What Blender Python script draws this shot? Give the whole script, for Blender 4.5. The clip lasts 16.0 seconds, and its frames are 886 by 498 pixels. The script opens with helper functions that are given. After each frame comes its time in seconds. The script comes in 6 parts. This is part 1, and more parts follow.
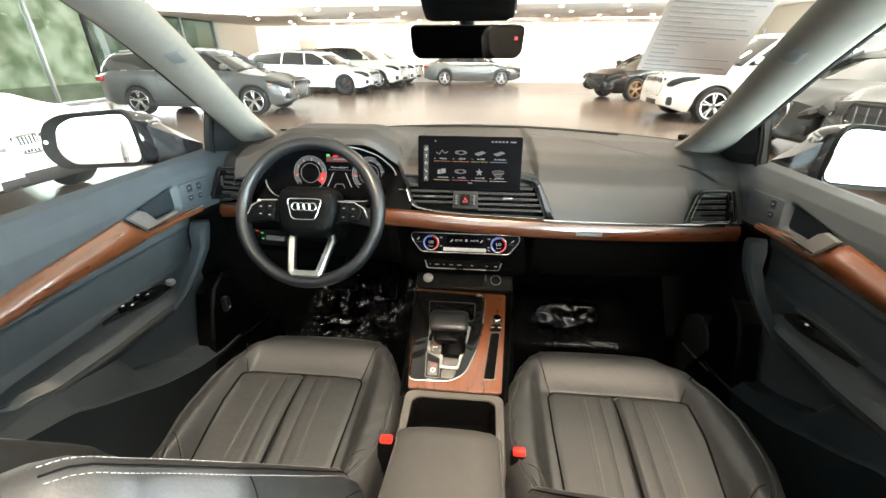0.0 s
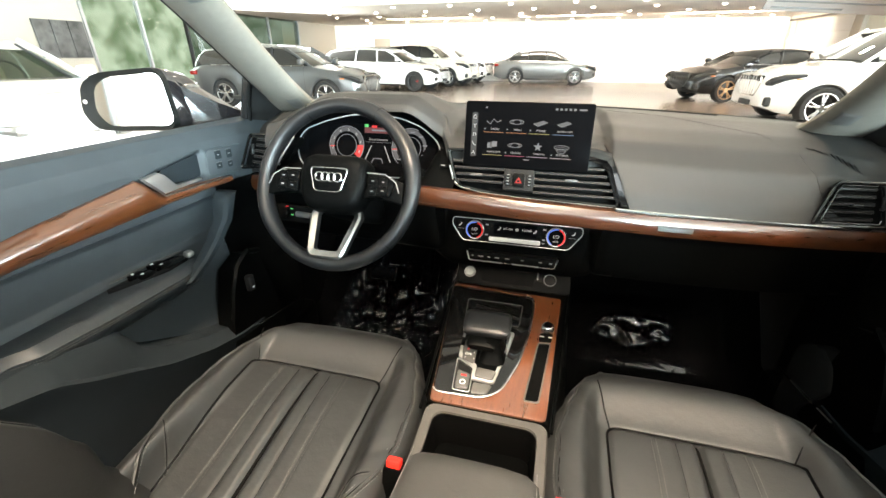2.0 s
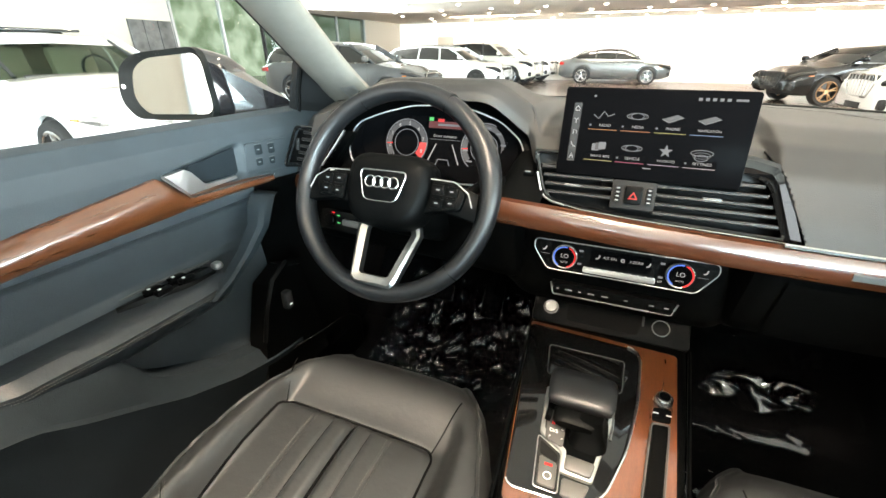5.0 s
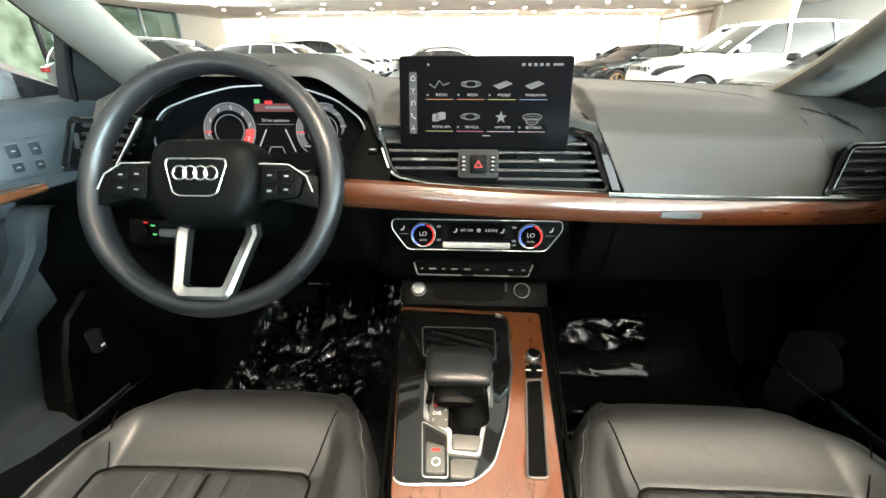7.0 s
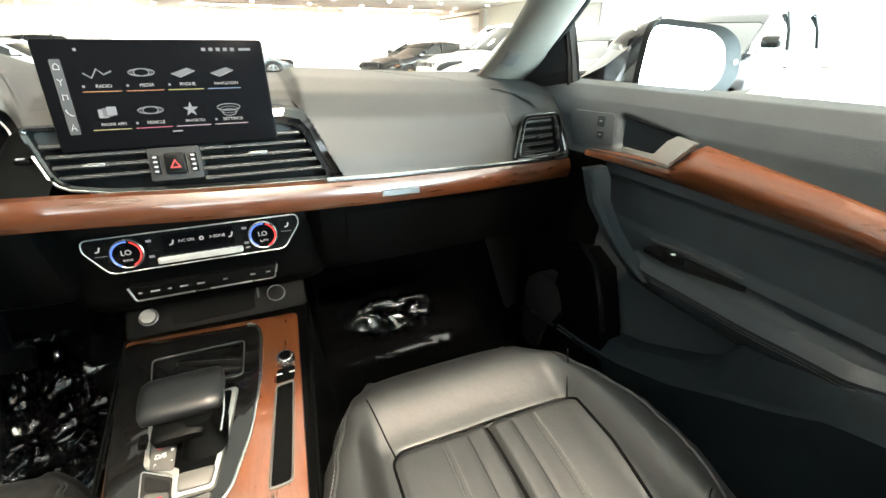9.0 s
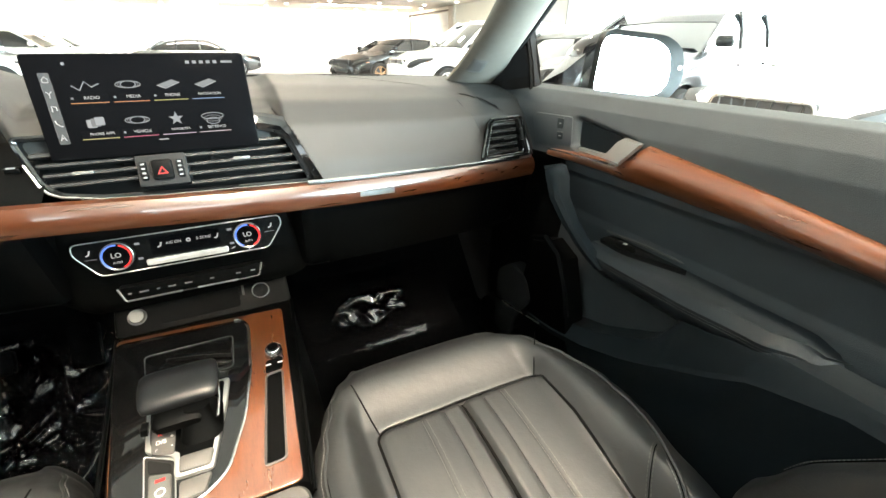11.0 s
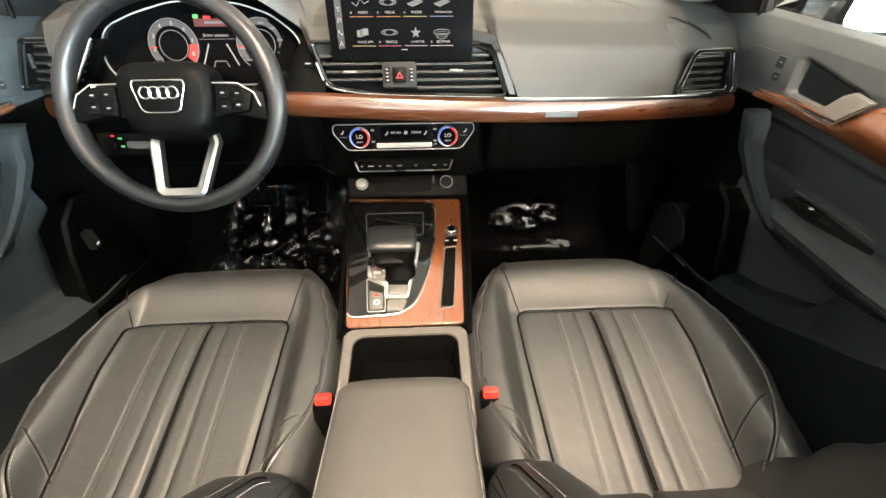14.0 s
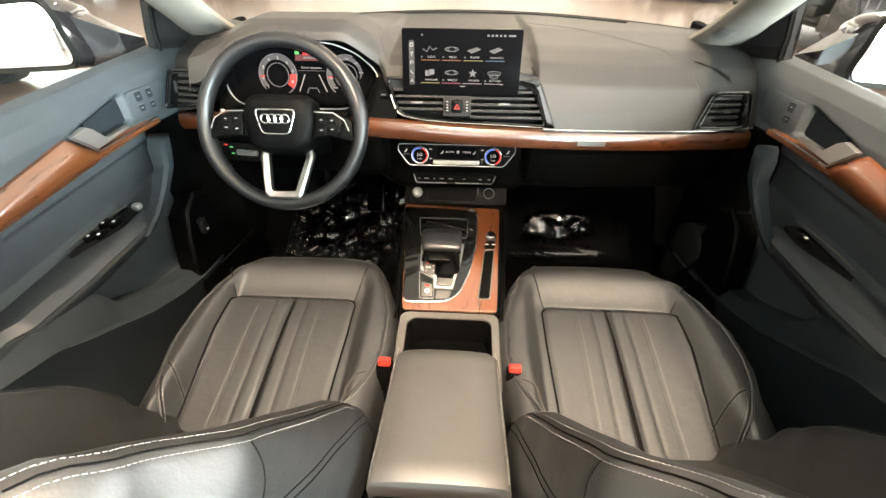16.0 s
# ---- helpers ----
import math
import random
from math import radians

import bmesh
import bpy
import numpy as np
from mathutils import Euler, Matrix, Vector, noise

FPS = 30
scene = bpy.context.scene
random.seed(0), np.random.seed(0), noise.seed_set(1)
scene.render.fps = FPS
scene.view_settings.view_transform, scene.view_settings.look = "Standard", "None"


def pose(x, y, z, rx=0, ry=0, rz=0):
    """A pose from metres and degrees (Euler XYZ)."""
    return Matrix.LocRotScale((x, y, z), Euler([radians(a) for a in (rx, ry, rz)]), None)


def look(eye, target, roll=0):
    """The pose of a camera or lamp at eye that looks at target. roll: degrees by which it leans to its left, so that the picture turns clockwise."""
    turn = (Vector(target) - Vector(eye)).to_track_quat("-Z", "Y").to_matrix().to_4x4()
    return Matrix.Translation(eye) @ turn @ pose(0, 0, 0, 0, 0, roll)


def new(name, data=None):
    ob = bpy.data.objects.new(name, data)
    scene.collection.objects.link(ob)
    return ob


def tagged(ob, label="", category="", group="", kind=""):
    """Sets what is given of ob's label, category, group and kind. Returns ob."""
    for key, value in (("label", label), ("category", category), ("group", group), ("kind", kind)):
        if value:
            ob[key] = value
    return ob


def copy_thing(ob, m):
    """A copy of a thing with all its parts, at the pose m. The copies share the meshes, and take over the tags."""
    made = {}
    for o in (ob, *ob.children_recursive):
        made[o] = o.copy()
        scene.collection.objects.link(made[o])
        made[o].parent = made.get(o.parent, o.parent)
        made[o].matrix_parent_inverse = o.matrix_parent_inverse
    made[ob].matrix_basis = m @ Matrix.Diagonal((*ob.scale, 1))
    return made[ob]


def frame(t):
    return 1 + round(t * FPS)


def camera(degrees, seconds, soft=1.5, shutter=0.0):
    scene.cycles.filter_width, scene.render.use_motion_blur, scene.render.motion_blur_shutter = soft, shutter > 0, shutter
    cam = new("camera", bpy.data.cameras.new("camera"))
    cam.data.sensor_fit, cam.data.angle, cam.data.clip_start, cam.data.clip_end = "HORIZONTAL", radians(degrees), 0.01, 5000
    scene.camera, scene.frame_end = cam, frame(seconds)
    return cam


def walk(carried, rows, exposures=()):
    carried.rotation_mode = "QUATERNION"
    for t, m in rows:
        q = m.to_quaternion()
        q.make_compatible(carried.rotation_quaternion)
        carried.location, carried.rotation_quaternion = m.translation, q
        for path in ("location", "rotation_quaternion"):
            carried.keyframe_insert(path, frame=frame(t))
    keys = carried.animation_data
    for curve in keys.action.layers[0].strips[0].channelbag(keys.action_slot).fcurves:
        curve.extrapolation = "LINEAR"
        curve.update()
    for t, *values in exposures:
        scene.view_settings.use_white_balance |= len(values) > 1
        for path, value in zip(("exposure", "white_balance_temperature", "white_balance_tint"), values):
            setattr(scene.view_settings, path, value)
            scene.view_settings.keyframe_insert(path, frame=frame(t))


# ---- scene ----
cam = camera(94.0, 16.0)
PATH = [
    (0, (0.047, 0.053, 1.353), (-0.139, 1.852, 0.499), -0.2),
    (0.5, (0.048, 0.089, 1.326), (-0.153, 1.886, 0.472), -0.2),
    (1, (0.048, 0.118, 1.304), (-0.198, 1.91, 0.451), -0.1),
    (1.5, (0.053, 0.148, 1.285), (-0.293, 1.924, 0.434), -0.2),
    (2, (0.065, 0.199, 1.254), (-0.399, 1.948, 0.402), -0.1),
    (2.5, (0.066, 0.233, 1.235), (-0.536, 1.941, 0.385), -0.0),
    (3, (0.054, 0.264, 1.22), (-0.669, 1.922, 0.367), 0.0),
    (3.2, (0.046, 0.274, 1.215), (-0.718, 1.914, 0.363), -0.0),
    (5.3, (-0.054, 0.395, 1.211), (-0.708, 2.08, 0.355), -0.2),
    (5.5, (-0.061, 0.398, 1.209), (-0.668, 2.101, 0.353), -0.2),
    (6, (-0.061, 0.414, 1.204), (-0.519, 2.159, 0.342), -0.2),
    (6.5, (-0.05, 0.423, 1.191), (-0.349, 2.201, 0.325), -0.5),
    (7, (-0.025, 0.427, 1.169), (-0.116, 2.23, 0.308), -0.2),
    (7.5, (0.023, 0.428, 1.166), (0.112, 2.229, 0.302), -0.5),
    (8, (0.07, 0.425, 1.157), (0.371, 2.203, 0.292), -0.5),
    (8.5, (0.116, 0.419, 1.156), (0.619, 2.149, 0.288), -0.3),
    (9, (0.133, 0.409, 1.151), (0.808, 2.078, 0.281), -0.1),
    (9.2, (0.152, 0.407, 1.146), (0.851, 2.07, 0.283), -0.6),
    (11.3, (0.105, 0.344, 1.175), (0.887, 1.958, 0.29), 0.1),
    (11.5, (0.1, 0.334, 1.169), (0.826, 1.978, 0.292), -0.1),
    (12, (0.091, 0.313, 1.166), (0.663, 1.999, 0.255), -0.1),
    (12.5, (0.071, 0.297, 1.164), (0.483, 1.991, 0.184), 0.2),
    (13, (0.056, 0.285, 1.191), (0.316, 1.955, 0.121), 0.2),
    (13.5, (0.055, 0.271, 1.221), (0.206, 1.883, 0.046), 0.2),
    (14, (0.042, 0.256, 1.247), (0.118, 1.807, -0.012), 0.0),
    (14.5, (0.049, 0.221, 1.286), (0.072, 1.732, -0.024), -0.1),
    (15, (0.037, 0.19, 1.314), (0.015, 1.688, -0.012), -0.2),
    (15.5, (0.03, 0.155, 1.34), (-0.025, 1.666, 0.03), -0.2),
    (16, (0.021, 0.125, 1.36), (-0.068, 1.673, 0.096), -0.1),
]
walk(cam, [(t, look(eye, target, roll)) for t, eye, target, roll in PATH], [(0, .29, 7550, 16), (3, .30, 7450, 15), (5.5, .34, 7300, 14), (7.5, .60, 7200, 12), (9, .80, 7150, 11), (11.5, .81, 7200, 12), (12.5, .79, 7350, 13), (14, .84, 7950, 18), (16, .75, 8050, 19)])

# ---- world and light ----
world = bpy.data.worlds.new("world")
scene.world = world
world.use_nodes = True
wn = world.node_tree.nodes
sky = wn.new("ShaderNodeTexSky")
sky.sky_type, sky.sun_disc = "NISHITA", False
sky.sun_elevation, sky.sun_rotation = radians(42), radians(250)
wn["Background"].inputs[1].default_value = 0.15
world.node_tree.links.new(sky.outputs[0], wn["Background"].inputs[0])


def area(name, m, w, h, watts, col=(1, 1, 1), spread=180):
    d = bpy.data.lights.new(name, "AREA")
    d.shape, d.size, d.size_y, d.energy, d.color, d.spread = "RECTANGLE", w, h, watts, col, radians(spread)
    ob = new(name, d)
    ob.matrix_basis = m
    return ob


CEIL, LOWCEIL = 3.6, 2.7
sun = bpy.data.lights.new("sun", "SUN")
sun.energy, sun.angle, sun.color = 2.0, radians(0.6), (1, 0.95, 0.88)
new("sun", sun).matrix_basis = look((-20, 5, 16), (0, 5, 0))
# ceiling lamp fields over the showroom floor
for lx, ly, w in ((0.30, -0.65, 400), (0.1, -1.4, 90), (0.2, -2.2, 120), (0.9, 4.2, 70), (-4.5, 6, 130), (5.5, 6, 130), (-4, 12.5, 130), (1, 12.5, 110), (5.5, 12.5, 130)):
    area("ceiling_lamp", look((lx, ly, CEIL - 0.08), (lx, ly + 0.001, 0)), 0.22, 0.22, w, (1, 0.895, 0.735))
for lx in (-6, 0, 6):
    area("wall_washer", look((lx, 20.2, LOWCEIL - 0.04), (lx, 23.6, 1.0)), 4.0, 0.3, 600, (1, 0.95, 0.88))
# daylight in the openings of the glazed sides
area("window_light", look((-12.1, 14.0, 1.9), (0, 2.0, 1.2)), 9, 3.0, 900, (0.72, 0.88, 1.0))
area("window_light", look((11.6, 1.5, 2.0), (0, 1.0, 1.1)), 19, 3.0, 6200, (0.70, 0.87, 1.0))
area("window_light", look((11.6, -5.0, 2.0), (0, 0.3, 0.9)), 6, 3.0, 5000, (0.56, 0.84, 1.0))
area("window_light", look((-2.5, -8.6, 2.0), (0, 0.0, 1.3)), 9, 3.0, 700, (0.70, 0.87, 1.0))
area("window_light", look((6.0, -8.6, 2.0), (-0.2, 0.4, 1.0)), 4.4, 3.3, 6800, (0.54, 0.83, 1.0))


# ---- materials ----
def surf(name, col, rough=0.5, metal=0.0, var=0.12, scale=30.0, bump=0.0, bscale=400.0, coat=0.0, stretch=None, rvar=0.08, island=False):
    m = bpy.data.materials.new(name)
    m.use_nodes = True
    n, l = m.node_tree.nodes, m.node_tree.links
    b = n["Principled BSDF"]
    b.inputs["Metallic"].default_value = metal
    if coat:
        b.inputs["Coat Weight"].default_value, b.inputs["Coat Roughness"].default_value = coat, 0.04
    tc = n.new("ShaderNodeTexCoord")
    src = tc.outputs["Object"]
    if stretch:
        mp = n.new("ShaderNodeMapping")
        mp.inputs["Scale"].default_value = stretch
        l.new(src, mp.inputs[0])
        src = mp.outputs[0]
    no = n.new("ShaderNodeTexNoise")
    no.inputs["Scale"].default_value, no.inputs["Detail"].default_value = scale, 6
    l.new(src, no.inputs["Vector"])
    big = n.new("ShaderNodeTexNoise")
    big.inputs["Scale"].default_value, big.inputs["Detail"].default_value = scale / 9, 3
    l.new(src, big.inputs["Vector"])
    mx = n.new("ShaderNodeMath")
    mx.operation = "ADD"
    l.new(no.outputs["Fac"], mx.inputs[0]), l.new(big.outputs["Fac"], mx.inputs[1])
    rg = n.new("ShaderNodeMapRange")
    rg.inputs[1].default_value, rg.inputs[2].default_value = 0.7, 1.3
    l.new(mx.outputs[0], rg.inputs[0])
    ramp = n.new("ShaderNodeMix")
    ramp.data_type = "RGBA"
    ramp.inputs[6].default_value = (*[max(0, c * (1 - var)) for c in col], 1)
    ramp.inputs[7].default_value = (*[min(1, c * (1 + var)) for c in col], 1)
    l.new(rg.outputs[0], ramp.inputs[0])
    l.new(ramp.outputs[2], b.inputs["Base Color"])
    rr = n.new("ShaderNodeMapRange")
    rr.inputs[3].default_value, rr.inputs[4].default_value = max(0.01, rough - rvar), min(1, rough + rvar)
    l.new(big.outputs["Fac"], rr.inputs[0])
    l.new(rr.outputs[0], b.inputs["Roughness"])
    if bump:
        bn = n.new("ShaderNodeTexNoise")
        bn.inputs["Scale"].default_value, bn.inputs["Detail"].default_value = bscale, 3
        l.new(tc.outputs["Object"], bn.inputs["Vector"])
        bp = n.new("ShaderNodeBump")
        bp.inputs["Strength"].default_value, bp.inputs["Distance"].default_value = bump, 0.002
        l.new(bn.outputs["Fac"], bp.inputs["Height"])
        l.new(bp.outputs[0], b.inputs["Normal"])
    return m


def leather(name, col, rough=0.38):
    """Grained leather: cell grain in the relief and soft creases."""
    m = surf(name, col, rough, 0, 0.12, 14, 0)
    n, l = m.node_tree.nodes, m.node_tree.links
    tc = n.new("ShaderNodeTexCoord")
    vo = n.new("ShaderNodeTexVoronoi")
    vo.inputs["Scale"].default_value = 420
    l.new(tc.outputs["Object"], vo.inputs["Vector"])
    no = n.new("ShaderNodeTexNoise")
    no.inputs["Scale"].default_value, no.inputs["Detail"].default_value = 22, 4
    l.new(tc.outputs["Object"], no.inputs["Vector"])
    b1 = n.new("ShaderNodeBump")
    b1.inputs["Strength"].default_value, b1.inputs["Distance"].default_value = 0.25, 0.006
    l.new(no.outputs["Fac"], b1.inputs["Height"])
    b2 = n.new("ShaderNodeBump")
    b2.inputs["Strength"].default_value, b2.inputs["Distance"].default_value = 0.12, 0.0006
    l.new(vo.outputs["Distance"], b2.inputs["Height"])
    l.new(b1.outputs[0], b2.inputs["Normal"])
    l.new(b2.outputs[0], n["Principled BSDF"].inputs["Normal"])
    return m


def wood(name, stretch, col):
    m = surf(name, col, 0.3, 0, 0.24, 30, 0, coat=1.0, stretch=stretch)
    return m


def glass(name, tint=(1, 1, 1), gloss=0.06, edge=0.25, low=0.025):
    """Thin clear pane: see-through with a glossy skin."""
    m = bpy.data.materials.new(name)
    m.use_nodes = True
    n, l = m.node_tree.nodes, m.node_tree.links
    n.remove(n["Principled BSDF"])
    tr, gl, mx = n.new("ShaderNodeBsdfTransparent"), n.new("ShaderNodeBsdfGlossy"), n.new("ShaderNodeMixShader")
    lw = n.new("ShaderNodeLayerWeight")
    lw.inputs[0].default_value = 0.5
    fr = n.new("ShaderNodeMapRange")
    fr.inputs[1].default_value, fr.inputs[2].default_value, fr.inputs[3].default_value, fr.inputs[4].default_value = 0.55, 1.0, low, edge
    l.new(lw.outputs["Facing"], fr.inputs[0])
    tr.inputs[0].default_value = (*tint, 1)
    gl.inputs["Roughness"].default_value = gloss
    l.new(fr.outputs[0], mx.inputs[0]), l.new(tr.outputs[0], mx.inputs[1]), l.new(gl.outputs[0], mx.inputs[2])
    l.new(mx.outputs[0], n["Material Output"].inputs[0])
    return m


def glow(name, col, power):
    m = bpy.data.materials.new(name)
    m.use_nodes = True
    b = m.node_tree.nodes["Principled BSDF"]
    b.inputs["Base Color"].default_value = (0.02, 0.02, 0.02, 1)
    b.inputs["Emission Color"].default_value = (*col, 1)
    b.inputs["Emission Strength"].default_value = power
    b.inputs["Specular IOR Level"].default_value = 0.0
    return m


LEATHER = leather("black leather", (0.0090, 0.0096, 0.0099), 0.45)
ARMLEATHER = leather("matte armrest leather", (0.028, 0.0280, 0.0272), 0.58)
RIMLEATHER = leather("smooth wheel leather", (0.0042, 0.0045, 0.0050), 0.36)
SEAM = surf("dark seam", (0.003, 0.003, 0.003), 0.9)
THREAD = surf("grey thread", (0.15, 0.15, 0.147), 0.7, 0, 0.2, 900)
DIMTHREAD = surf("dark grey thread", (0.07, 0.068, 0.062), 0.7, 0, 0.2, 900)
SOFT = surf("soft dash plastic", (0.0128, 0.0125, 0.0120), 0.55, 0, 0.12, 25, 0.25, 700)
# black door trim; the bluish daylight on it is put into these colours
DOORSOFT = surf("soft door plastic", (0.027, 0.033, 0.037), 0.55, 0, 0.12, 25, 0.25, 700)
DOORHARD = surf("hard door plastic", (0.0115, 0.0150, 0.0175), 0.5, 0, 0.12, 25, 0.25, 700)
DOORLEATHER = leather("black armrest leather with daylight tint", (0.0105, 0.0140, 0.0170), 0.46)
MIRRORCASE = surf("dull black mirror case", (0.005, 0.006, 0.006), 0.4, 0, 0.1, 30)
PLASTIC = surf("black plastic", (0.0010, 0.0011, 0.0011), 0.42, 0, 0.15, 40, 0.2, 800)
GREYPL = surf("grey plastic", (0.042, 0.041, 0.039), 0.5, 0, 0.1, 40, 0.2, 800)
PIANO = surf("piano black", (0.0035, 0.0035, 0.0035), 0.06, 0, 0.2, 30, 0, coat=0.25, rvar=0.03)
# one walnut twice; the dash strip's shade is put into a darker colour
DIMWOODX = wood("shaded walnut along x", (2.2, 40, 40), (0.034, 0.0094, 0.0030))
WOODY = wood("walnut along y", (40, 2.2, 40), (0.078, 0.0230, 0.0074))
CLLINE = surf("satin bright line", (0.50, 0.50, 0.49), 0.38, 0.85, 0.06, 30)
CHROME = surf("satin chrome", (0.50, 0.50, 0.49), 0.28, 1.0, 0.06, 30)
SILVER = surf("brushed silver", (0.40, 0.395, 0.38), 0.45, 0.9, 0.1, 60)
# cup holder lining, and the shade painted into slot, recess and vent openings
RECESSBLACK = surf("black lining and recess shade", (0.0022, 0.0022, 0.0022), 0.6, 0, 0.1, 40)
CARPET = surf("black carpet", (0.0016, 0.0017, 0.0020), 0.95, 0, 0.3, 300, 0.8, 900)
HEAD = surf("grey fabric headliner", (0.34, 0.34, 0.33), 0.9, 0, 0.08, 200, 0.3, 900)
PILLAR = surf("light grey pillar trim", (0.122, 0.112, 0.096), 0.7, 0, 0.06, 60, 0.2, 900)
SATIN = surf("satin handle metal", (0.46, 0.46, 0.45), 0.32, 0.95, 0.06, 30)
SLAT = surf("gloss slat plastic", (0.0115, 0.0112, 0.011), 0.36, 0, 0.1, 30)
GRIP = surf("dark grip plastic", (0.012, 0.012, 0.012), 0.5, 0, 0.1, 40, 0.2, 800)
FRAMEGREY = surf("matt grey frame plastic", (0.036, 0.0345, 0.032), 0.6, 0, 0.1, 40, 0.2, 800)
BUTTONGREY = surf("grey button plastic", (0.055, 0.053, 0.05), 0.5)
CAPGREY = surf("grey cover cap", (0.075, 0.073, 0.069), 0.6)
SPOKE = surf("dark satin metal", (0.21, 0.21, 0.205), 0.36, 1.0, 0.1, 60)
DIMPRINT = surf("dim print", (0.11, 0.11, 0.11), 0.6)
RUBBER = surf("black rubber", (0.007, 0.007, 0.007), 0.7)
RED = surf("red plastic", (0.62, 0.02, 0.015), 0.4)
PAPER = surf("printed paper", (0.36, 0.32, 0.295), 0.8, 0, 0.05, 40)
pn, pl = PAPER.node_tree.nodes, PAPER.node_tree.links
ptr, pmx = pn.new("ShaderNodeBsdfTranslucent"), pn.new("ShaderNodeMixShader")
ptr.inputs[0].default_value, pmx.inputs[0].default_value = (0.38, 0.32, 0.285, 1), 0.5
pl.new(pn["Principled BSDF"].outputs[0], pmx.inputs[1]), pl.new(ptr.outputs[0], pmx.inputs[2])
pl.new(pmx.outputs[0], pn["Material Output"].inputs[0])
INK = surf("grey print", (0.13, 0.12, 0.115), 0.8)
BLACKPAINT = surf("black car paint", (0.006, 0.006, 0.007), 0.12, 0, 0.1, 20, 0, coat=1.0, rvar=0.03)
MIRROR = surf("mirror glass", (0.9, 0.9, 0.9), 0.02, 1.0, 0.01, 5, rvar=0.005)
DARKMIRROR = surf("dimmed mirror glass", (0.14, 0.133, 0.125), 0.03, 1.0, 0.02, 5, rvar=0.005)
CLEAR = glass("clear glass", (0.97, 0.98, 0.97))
FILM = glass("clear plastic film", (0.96, 0.96, 0.96), 0.022, 0.55, 0.08)
for m_, q_ in ((PLASTIC, 0.04), (RUBBER, 0.06), (RECESSBLACK, 0.02), (DOORLEATHER, 0.3), (SLAT, 0.2), (PIANO, 0.3), (CARPET, 0.03), (LEATHER, 0.72), (PILLAR, 0.1), (RIMLEATHER, 0.28), (PAPER, 0.05), (SEAM, 0.02), (SOFT, 0.25), (GRIP, 0.03), (DOORSOFT, 0.25), (DOORHARD, 0.08), (MIRRORCASE, 0.12)):
    m_.node_tree.nodes["Principled BSDF"].inputs["Specular IOR Level"].default_value = q_
W_ON = glow("white screen mark", (0.95, 0.97, 1.0), 0.40)
G_ON = glow("grey screen mark", (0.75, 0.8, 0.9), 0.20)
DIM_ON = glow("faint screen mark", (0.6, 0.6, 0.65), 0.13)
R_ON = glow("red screen mark", (1.0, 0.025, 0.025), 0.75)
O_ON = glow("orange screen mark", (1.0, 0.35, 0.1), 0.8)
Y_ON = glow("yellow screen mark", (0.85, 0.75, 0.15), 0.6)
B_ON = glow("blue screen mark", (0.1, 0.25, 1.0), 0.9)
N_ON = glow("green screen mark", (0.1, 0.9, 0.25), 0.7)
SCREEN = surf("black screen glass", (0.0014, 0.0014, 0.0016), 0.22, 0, 0.1, 20, 0, rvar=0.02)
SCREEN.node_tree.nodes["Principled BSDF"].inputs["Specular IOR Level"].default_value = 0.002
WHITEPRINT = surf("white print", (0.7, 0.7, 0.68), 0.6)


# ---- mesh helpers ----
def thing(name, loc=(0, 0, 0), label="", category="", group="", kind=""):
    ob = new(name)
    ob.empty_display_size = 0.05
    ob.location = loc
    return tagged(ob, label, category, group, kind)


def part(name, bm, material, parent=None, label="", smooth=True, local=False):
    bmesh.ops.remove_doubles(bm, verts=bm.verts, dist=1e-6)
    bmesh.ops.recalc_face_normals(bm, faces=bm.faces)
    me = bpy.data.meshes.new(name)
    bm.to_mesh(me)
    bm.free()
    return part_mesh(name, me, material, parent, label, smooth, local)


def part_mesh(name, me, material, parent=None, label="", smooth=True, local=False):
    if not me.materials:
        me.materials.append(material)
    if smooth:
        me.set_sharp_from_angle(angle=radians(38))
    ob = new(name, me)
    if parent:
        ob.parent = parent
        if not local:
            if not parent.parent:
                ob.matrix_parent_inverse = Matrix.Translation(-parent.location)
    if label:
        ob["label"] = label
    return ob


def box(bm, c, s, bev=0.0, rot=None, seg=2):
    m = Matrix.Translation(c) @ (rot.to_4x4() if rot else Matrix()) @ Matrix.Diagonal((*s, 1))
    vs = bmesh.ops.create_cube(bm, size=1, matrix=m)["verts"]
    if bev:
        es = list({e for v in vs for e in v.link_edges})
        bmesh.ops.bevel(bm, geom=es, offset=bev, segments=seg, affect="EDGES", profile=0.5, clamp_overlap=True)
    return bm


def boxed(c, s, bev=0.0, rot=None, seg=2):
    return box(bmesh.new(), c, s, bev, rot, seg)


def loft(rings, caps=True, closed=True, loop=False, bm=None):
    """A skin over rings of points, each of the same count."""
    bm = bm or bmesh.new()
    rows = [[bm.verts.new(p) for p in r] for r in rings]
    n = len(rows[0])
    pairs = list(zip(rows, rows[1:])) + ([(rows[-1], rows[0])] if loop else [])
    for a, b in pairs:
        for i in range(n if closed else n - 1):
            j = (i + 1) % n
            try:
                bm.faces.new((a[i], a[j], b[j], b[i]))
            except ValueError:
                pass
    if caps and closed and not loop:
        bm.faces.new(rows[0]), bm.faces.new(rows[-1][::-1])
    return bm


